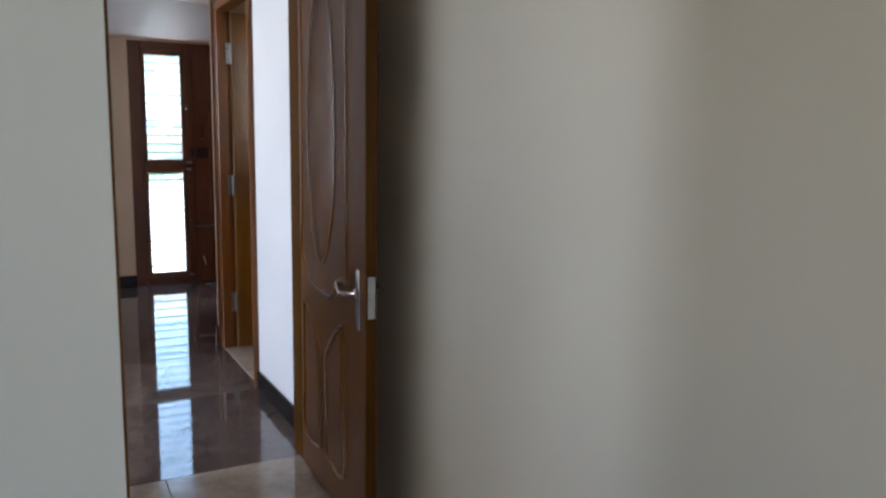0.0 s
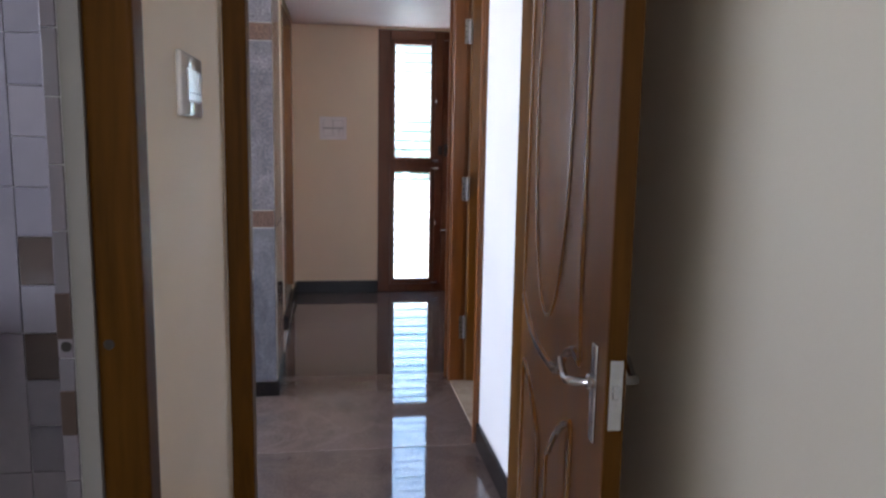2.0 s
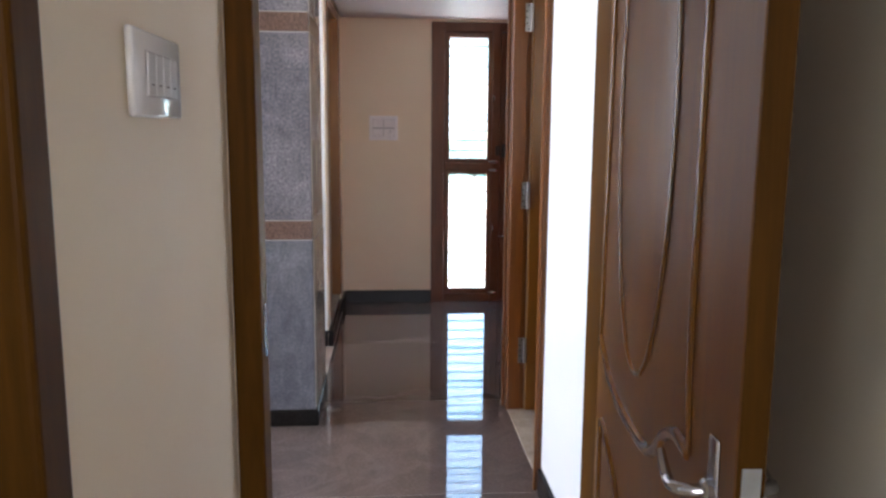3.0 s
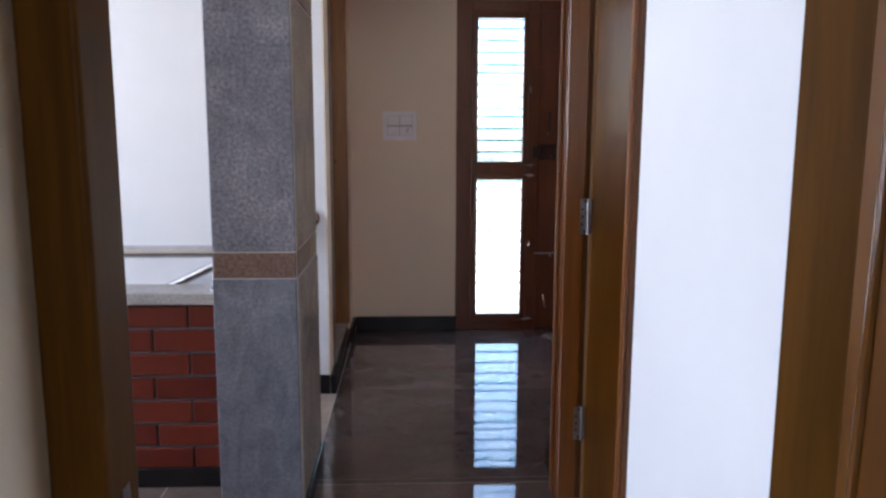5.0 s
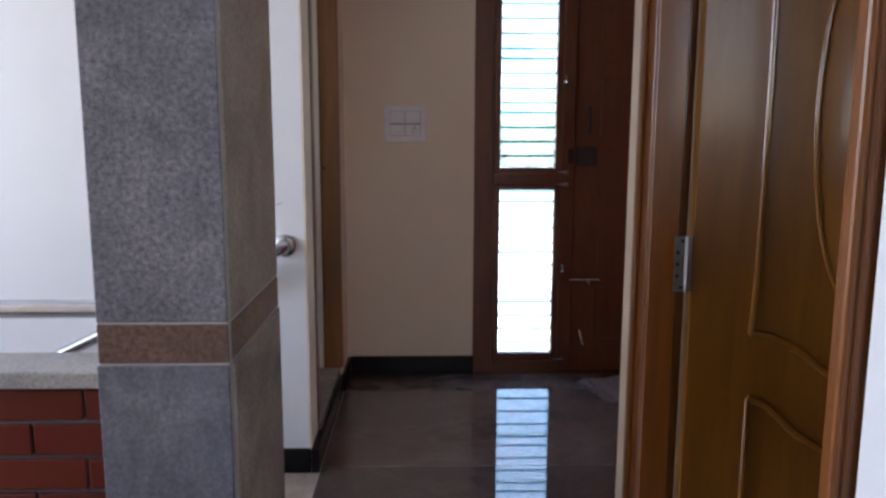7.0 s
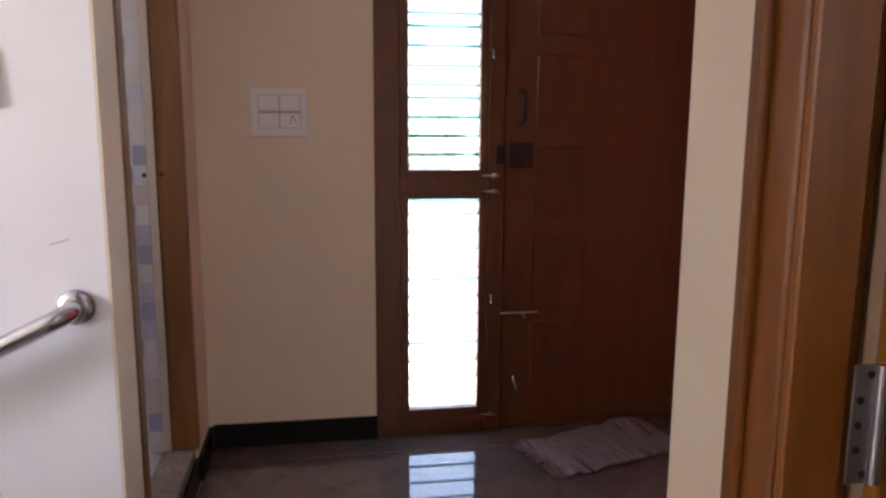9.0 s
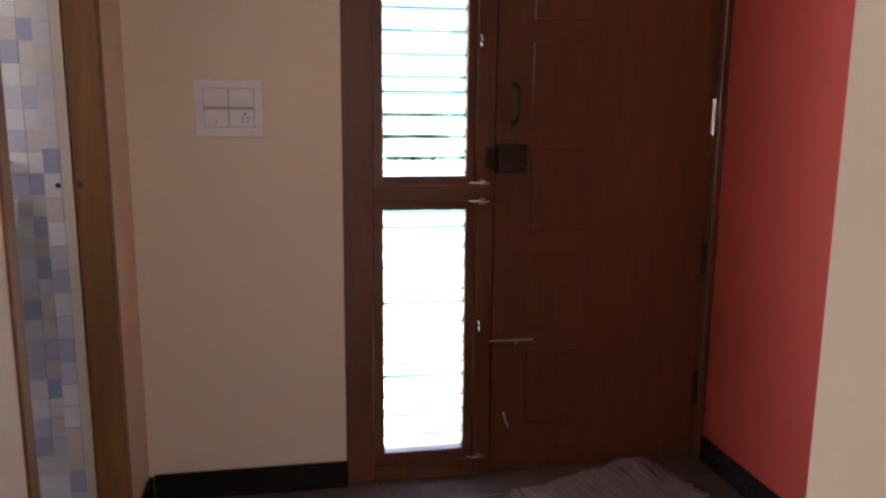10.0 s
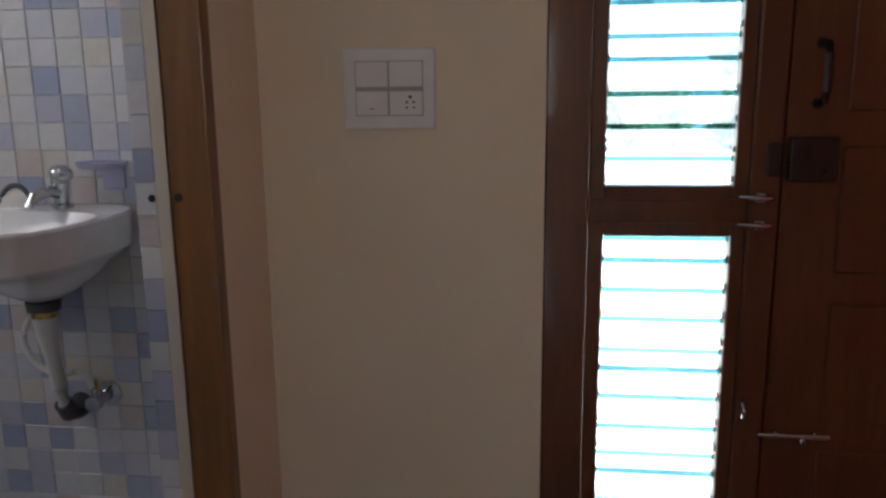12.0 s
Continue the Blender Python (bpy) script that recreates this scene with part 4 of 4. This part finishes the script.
# ---- doormat ----
mat_ob = thing("doormat", pose(1.785, 6.77, 0.0, 0, 0, 17), "crumpled grey-brown woven rag mat in front of the door", "doormat")
MATM, mnt, mb = material("rag_mat_weave", 0.95, spec=0.1)
stripe = noise_tex(mnt, 5, 3, 0.5, (9, 0.5, 1))
weave = noise_tex(mnt, 140, 2, 0.5, (1, 1.6, 1))
mc = ramp(mnt, stripe, [(0.33, (0.09, 0.06, 0.06)), (0.42, (0.27, 0.23, 0.23)), (0.55, (0.20, 0.16, 0.16)), (0.66, (0.32, 0.28, 0.28))])
mnt.links.new(mix(mnt, mc, ramp(mnt, weave, [(0.3, (0.6, 0.6, 0.6)), (0.65, (1.1, 1.1, 1.1))]), 1.0, "MULTIPLY"), mb.inputs["Base Color"])
bump(mnt, mb, weave, 0.8, 0.004)
bm = bmesh.new()
NX, NY = 44, 34


def mat_z(u, v):
    fold = 0.035 * math.exp(-(((u - 0.2) / 0.07) ** 2 + ((v - 0.1) / 0.09) ** 2))
    ruck = 0.010 * max(0.0, noise.noise(Vector((u * 20 + v * 6, v * 7, 2)))) + 0.008 * max(0.0, noise.noise(Vector((u * 34, v * 16, 5))))
    return 0.007 + 0.006 * (noise.noise(Vector((u * 9, v * 9, 0))) + 0.6) + fold + ruck


grid = [[bm.verts.new((u + 0.012 * noise.noise(Vector((v * 14, 3, 0))), v + 0.03 * noise.noise(Vector((u * 9, 7, 0))), mat_z(u, v)))
         for v in [-0.165 + 0.33 * j / NY for j in range(NY + 1)]] for u in [-0.29 + 0.58 * i / NX for i in range(NX + 1)]]
low = [[bm.verts.new((g.co.x, g.co.y, max(0.0005, g.co.z - 0.008))) for g in row] for row in grid]
for i in range(NX):
    for j in range(NY):
        bm.faces.new((grid[i][j], grid[i + 1][j], grid[i + 1][j + 1], grid[i][j + 1]))
        bm.faces.new((low[i][j], low[i][j + 1], low[i + 1][j + 1], low[i + 1][j]))
for i in range(NX):
    bm.faces.new((grid[i][0], low[i][0], low[i + 1][0], grid[i + 1][0]))
    bm.faces.new((grid[i][NY], grid[i + 1][NY], low[i + 1][NY], low[i][NY]))
for j in range(NY):
    bm.faces.new((grid[0][j], grid[0][j + 1], low[0][j + 1], low[0][j]))
    bm.faces.new((grid[NX][j], low[NX][j], low[NX][j + 1], grid[NX][j + 1]))
part("weave", bm, MATM, mat_ob, smooth=True)
bm = bmesh.new()
rnd = random.Random(4)
for s in (-1, 1):
    for i in range(60):
        v = -0.165 + 0.33 * i / 59
        u = s * 0.285
        ln = rnd.uniform(0.02, 0.05)
        sweep(bm, [(u, v, 0.012), (u + s * ln * 0.5, v + rnd.uniform(-0.008, 0.008), 0.007), (u + s * ln, v + rnd.uniform(-0.015, 0.015), 0.003)], [0.004, 0.0034, 0.0022], 5)
tagged(part("fringe", bm, MATM, mat_ob, "frayed fringe"), kind="stuff")

# ---- outdoors ----
GROUND = granite("pale_sunlit_ground", [(0.3, (0.44, 0.42, 0.38)), (0.5, (0.52, 0.50, 0.46)), (0.75, (0.6, 0.57, 0.53))], 12, 0.8)
PAVE_A = plain("pale_paving", (0.58, 0.55, 0.50), 0.6)
PAVE_B = plain("grey_paving", (0.42, 0.41, 0.40), 0.6)
setting("ground", boxes((-900, 900, 7.2, 1500, -0.5, -0.21)), GROUND, "pale sunlit bare ground in front of the house", "ground")
porch = setting("pavement", boxes((-2.5, 5.5, 7.2, 10.0, -0.22, -0.102)), PAVE_A, "pale porch paving with grey diamond tiles", "paving")
# leaf colours paled beyond plain foliage, for the glare outdoors
LEAF, lnt, lb = material("glare_paled_leaf", 0.5)
linfo = lnt.nodes.new("ShaderNodeNewGeometry")
lnt.links.new(ramp(lnt, linfo.outputs["Random Per Island"], [(0, (0.12, 0.20, 0.09)), (0.5, (0.18, 0.28, 0.13)), (1, (0.25, 0.34, 0.18))]), lb.inputs["Base Color"])
ltr, lmx = lnt.nodes.new("ShaderNodeBsdfTranslucent"), lnt.nodes.new("ShaderNodeMixShader")
ltr.inputs[0].default_value = (0.32, 0.41, 0.27, 1)
lmx.inputs[0].default_value = 0.5
lnt.links.new(lb.outputs[0], lmx.inputs[1])
lnt.links.new(ltr.outputs[0], lmx.inputs[2])
lnt.links.new(lmx.outputs[0], lnt.nodes["Material Output"].inputs[0])
BARK = granite("bark", [(0.3, (0.06, 0.045, 0.03)), (0.5, (0.13, 0.10, 0.07)), (0.75, (0.2, 0.16, 0.12))], 20, 0.9, 0.6)


def leaf_cloud(bm, c, radii, n, size, rg):
    for _ in range(n):
        while True:
            p = Vector((rg.uniform(-1, 1), rg.uniform(-1, 1), rg.uniform(-1, 1)))
            if p.length < 1:
                break
        p = Vector((p.x * radii[0], p.y * radii[1], p.z * radii[2])) + Vector(c)
        m = Matrix.Translation(p) @ Euler((rg.uniform(0, 6.3), rg.uniform(0, 6.3), rg.uniform(0, 6.3))).to_matrix().to_4x4()
        s = size * rg.uniform(0.6, 1.3)
        v = [bm.verts.new(m @ Vector(q)) for q in ((-s, 0, 0), (-0.2 * s, 0.42 * s, 0.08 * s), (s, 0, 0), (-0.2 * s, -0.42 * s, 0.08 * s))]
        bm.faces.new(v)


def shrub(x, y, r, h, seed):
    rg = random.Random(seed)
    e = thing("shrub", pose(x, y, -0.21), "leafy green shrub at the far side of the yard", "shrub", "yard shrubs")
    bm = bmesh.new()
    for k in range(5):
        a = k * 1.26 + rg.uniform(-0.3, 0.3)
        sweep(bm, [(0.05 * math.cos(a), 0.05 * math.sin(a), 0), (0.3 * r * math.cos(a), 0.3 * r * math.sin(a), h * 0.4), (0.6 * r * math.cos(a), 0.6 * r * math.sin(a), h * 0.75)], [0.04, 0.03, 0.012], 6)
    part("stems", bm, BARK, e)
    bm = bmesh.new()
    for k in range(12):
        a, q = rg.uniform(0, 6.3), rg.uniform(0.1, 0.7)
        leaf_cloud(bm, (q * r * math.cos(a), q * r * math.sin(a), h * rg.uniform(0.18, 0.85)), (0.45 * r, 0.45 * r, 0.25 * h), 110, 0.10, rg)
    part("foliage", bm, LEAF, e)
    return e


def tree(x, y, h, seed):
    rg = random.Random(seed)
    e = thing("tree", pose(x, y, -0.21), "green tree with a loose crown beyond the yard", "tree", "yard trees")
    bm = bmesh.new()
    sweep(bm, [(0, 0, 0), (0.05, 0.02, h * 0.25), (-0.03, 0.05, h * 0.5), (0.05, 0, h * 0.75)], [0.16, 0.13, 0.1, 0.05], 10)
    tips = []
    for k in range(7):
        a, z0 = k * 0.9, h * (0.35 + 0.05 * k)
        t = (h * 0.28 * math.cos(a), h * 0.28 * math.sin(a), z0 + h * rg.uniform(0.15, 0.3))
        sweep(bm, [(0, 0, z0), (t[0] * 0.5, t[1] * 0.5, z0 + (t[2] - z0) * 0.4), t], [0.07, 0.045, 0.02], 7)
        tips.append(t)
    part("trunk", bm, BARK, e)
    bm = bmesh.new()
    for t in tips + [(0, 0, h * 0.9), (0.3, 0.2, h * 0.8)]:
        for _ in range(3):
            c = tuple(q + rg.uniform(-0.5, 0.5) for q in t)
            leaf_cloud(bm, c, (h * 0.1, h * 0.1, h * 0.08), 110, 0.13, rg)
    part("crown", bm, LEAF, e)
    return e


for i in range(11):
    shrub(0.6 + 0.85 * i + 0.3 * math.sin(i * 2.3), 26.5 + 0.6 * math.sin(i * 1.7), 0.85, 1.45 + 0.35 * math.sin(i * 2.9), 20 + i)
tree(7.6, 30.5, 3.6, 42)
tree(-3.5, 31, 4.6, 41)

# pale house across the way
FACADE = paint("pale_facade_paint", (0.82, 0.82, 0.80))
SHUTTER = plain("teal_shutter", (0.34, 0.48, 0.50), 0.5)
house = thing("house", pose(4.5, 36, -0.21), "pale two-storey house with teal shuttered windows", "house")
part("wall", boxes((-5, 5, 0, 7, 0, 6.4)), FACADE, house)
part("roof", boxes((-5.4, 5.4, -0.5, 7.4, 6.4, 6.65), (-5.0, 5.0, -0.1, 0.05, 6.65, 7.2)), FACADE, house, "flat slab roof with a parapet")
for z in (1.0, 4.1):
    for x in (-3.6, -0.6, 2.4):
        win = part("window", boxes((x, x + 1.3, -0.04, 0.02, z, z + 1.3)), SHUTTER, house, "teal shuttered window")
        part("sill", boxes((x - 0.1, x + 1.4, -0.14, 0.0, z - 0.1, z)), FACADE, win)
        part("sunshade", boxes((x - 0.15, x + 1.45, -0.5, 0.0, z + 1.4, z + 1.48)), FACADE, win)


# ---- pieces: slabs, bricks, tiles, paving ----
def pieces(name, parent, mesh, spots):
    for m in spots:
        ob = new(name, mesh)
        ob.parent = parent
        ob.matrix_basis = m


def slab_mesh(name, w, d, h, mat, bev=0.0015):
    bm = bmesh.new()
    box(bm, -w / 2, w / 2, -d / 2, d / 2, -h, 0, bev)
    return mesh_of(name, bm, mat)


for x0, x1, rows in ((-4.39, -2.81, ((2.87, 3.80), (3.80, 4.79))), (-2.81, -1.8, ((2.87, 3.80), (3.80, 4.79))), (-1.8, -0.3, ((2.87, 3.80), (3.80, 4.79))), (-0.3, 1.24, ((2.87, 3.80), (3.80, 4.79))),
                     (0.226, 1.24, ((4.791, 4.83),)), (0.226, 2.27, ((4.83, 5.84), (5.84, 6.85), (6.85, 7.14)))):
    for y0, y1 in rows:
        pieces("slab", hall_floor, slab_mesh("slab", x1 - x0 - 0.003, y1 - y0 - 0.003, 0.02, FLOOR, 0.0007), [Matrix.Translation(((x0 + x1) / 2, (y0 + y1) / 2, 0))])
tile60 = slab_mesh("tile", 0.597, 0.597, 0.02, CREAMTILE, 0.001)
pieces("tile", cream_floor, tile60, [pose(-2.2 + 0.6 * i, 2.57 - 0.6 * j, 0) for i in range(6) for j in range(9)])

for i in range(8):
    z = 0.69 - 0.0895 * (i + 1)
    if z < 0.0:
        z = 0.0
    bm = bmesh.new()
    box(bm, 0.0, 0.247, -0.012, 0.012, 0.004, 0.0825 if z > 0 else 0.055, 0.003)
    bmesh_brick = mesh_of("brick", bm, BRICK)
    off = 0.0 if i % 2 == 0 else 0.125
    pieces("brick", parapet, bmesh_brick, [pose(-0.195 - 0.2545 * k + off, 4.811, z) for k in range(1, 17)])
    bm = bmesh.new()
    end = -0.195 + off
    box(bm, 0.0, PX0 - end - 0.004, -0.012, 0.012, 0.004, 0.0825 if z > 0 else 0.055, 0.003)
    pieces("brick", parapet, mesh_of("brick", bm, BRICK), [pose(end, 4.811, z)])

twall = setting("wall_toilet_tiles", boxes((-0.80, 0.072, 7.024, 7.03, 0.11, 2.3)), GROUT, "pale wall of small blue, grey and pink tiles", "tiled wall")
TP = 0.0697
bm = bmesh.new()
box(bm, 0, TP - 0.0012, -0.005, 0, 0, 0.0663, 0.0014)
tmesh = mesh_of("tile", bm, MOSAIC)
pieces("tile", twall, tmesh, [pose(-0.78 + TP * i, 7.0245, 0.18 + 0.0675 * j) for i in range(12) for j in range(24)])
rev = setting("wall_toilet_reveal_tiles", boxes((0.058, 0.104, 6.695, 7.02, 0.13, 2.08)), GROUT, "tiled edge of the toilet wall", "tiled wall")
bm = bmesh.new()
box(bm, 0, 0.044, -0.005, 0, 0, 0.0655, 0.0012)
pieces("tile", rev, mesh_of("tile", bm, MOSAIC), [pose(0.0595, 6.6955, 0.14 + 0.0675 * j) for j in range(28)])
bwall = setting("wall_bathroom_tiles", boxes((-0.80, 0.1, 2.304, 2.309, 0.0, 2.3)), GROUT, "wall of mottled mauve-grey tiles with brown insets", "tiled wall")


def wall_tile(w, h, mat):
    bm = bmesh.new()
    box(bm, 0, w - 0.0015, -0.005, 0, 0, h - 0.0015, 0.0012)
    return mesh_of("tile", bm, mat)


# one column of small squares with brown insets beside large tiles
small, inset, large = wall_tile(0.0945, 0.0945, BATHTILE), wall_tile(0.0945, 0.0945, BROWNTILE), wall_tile(0.2335, 0.2835, BATHTILE)
for j in range(23):
    z = 0.0545 + 0.0945 * j
    pieces("tile", bwall, inset if j in (8, 10) else small, [pose(-0.09, 2.3045, z)])
    pieces("tile", bwall, small, [pose(0.0045, 2.3045, z)])
pieces("tile", bwall, large, [pose(-0.09 - 0.2335 * (i + 1), 2.3045, 0.0545 + 0.2835 * j) for i in range(3) for j in range(8)])
brev = setting("wall_bathroom_reveal_tiles", boxes((0.103, 0.125, 1.916, 2.3, 0.0, 2.1)), GROUT, "tiled edge of the bathroom wall", "tiled wall")
edge, edge_inset = wall_tile(0.0225, 0.0945, BATHTILE), wall_tile(0.0225, 0.0695, BROWNTILE)
pieces("tile", brev, edge, [pose(0.1028, 1.9155, 0.02 + 0.0945 * j) for j in range(22)])
pieces("tile", brev, edge_inset, [pose(0.1028, 1.9125, 0.848), pose(0.1028, 1.9125, 0.995)])
bm = bmesh.new()
for v in ((0.2, 0), (0, 0.2), (-0.2, 0), (0, -0.2)):
    bm.verts.new((*v, 0))
bm.faces.new(bm.verts)
r = bmesh.ops.extrude_face_region(bm, geom=bm.faces[:])
bmesh.ops.translate(bm, verts=[v for v in r["geom"] if isinstance(v, bmesh.types.BMVert)], vec=(0, 0, 0.006))
dia = mesh_of("diamond_tile", bm, PAVE_B)
pieces("diamond_tile", porch, dia, [pose(-0.8 + 0.42 * i, 7.5 + 0.42 * j, -0.102) for i in range(9) for j in range(5)])
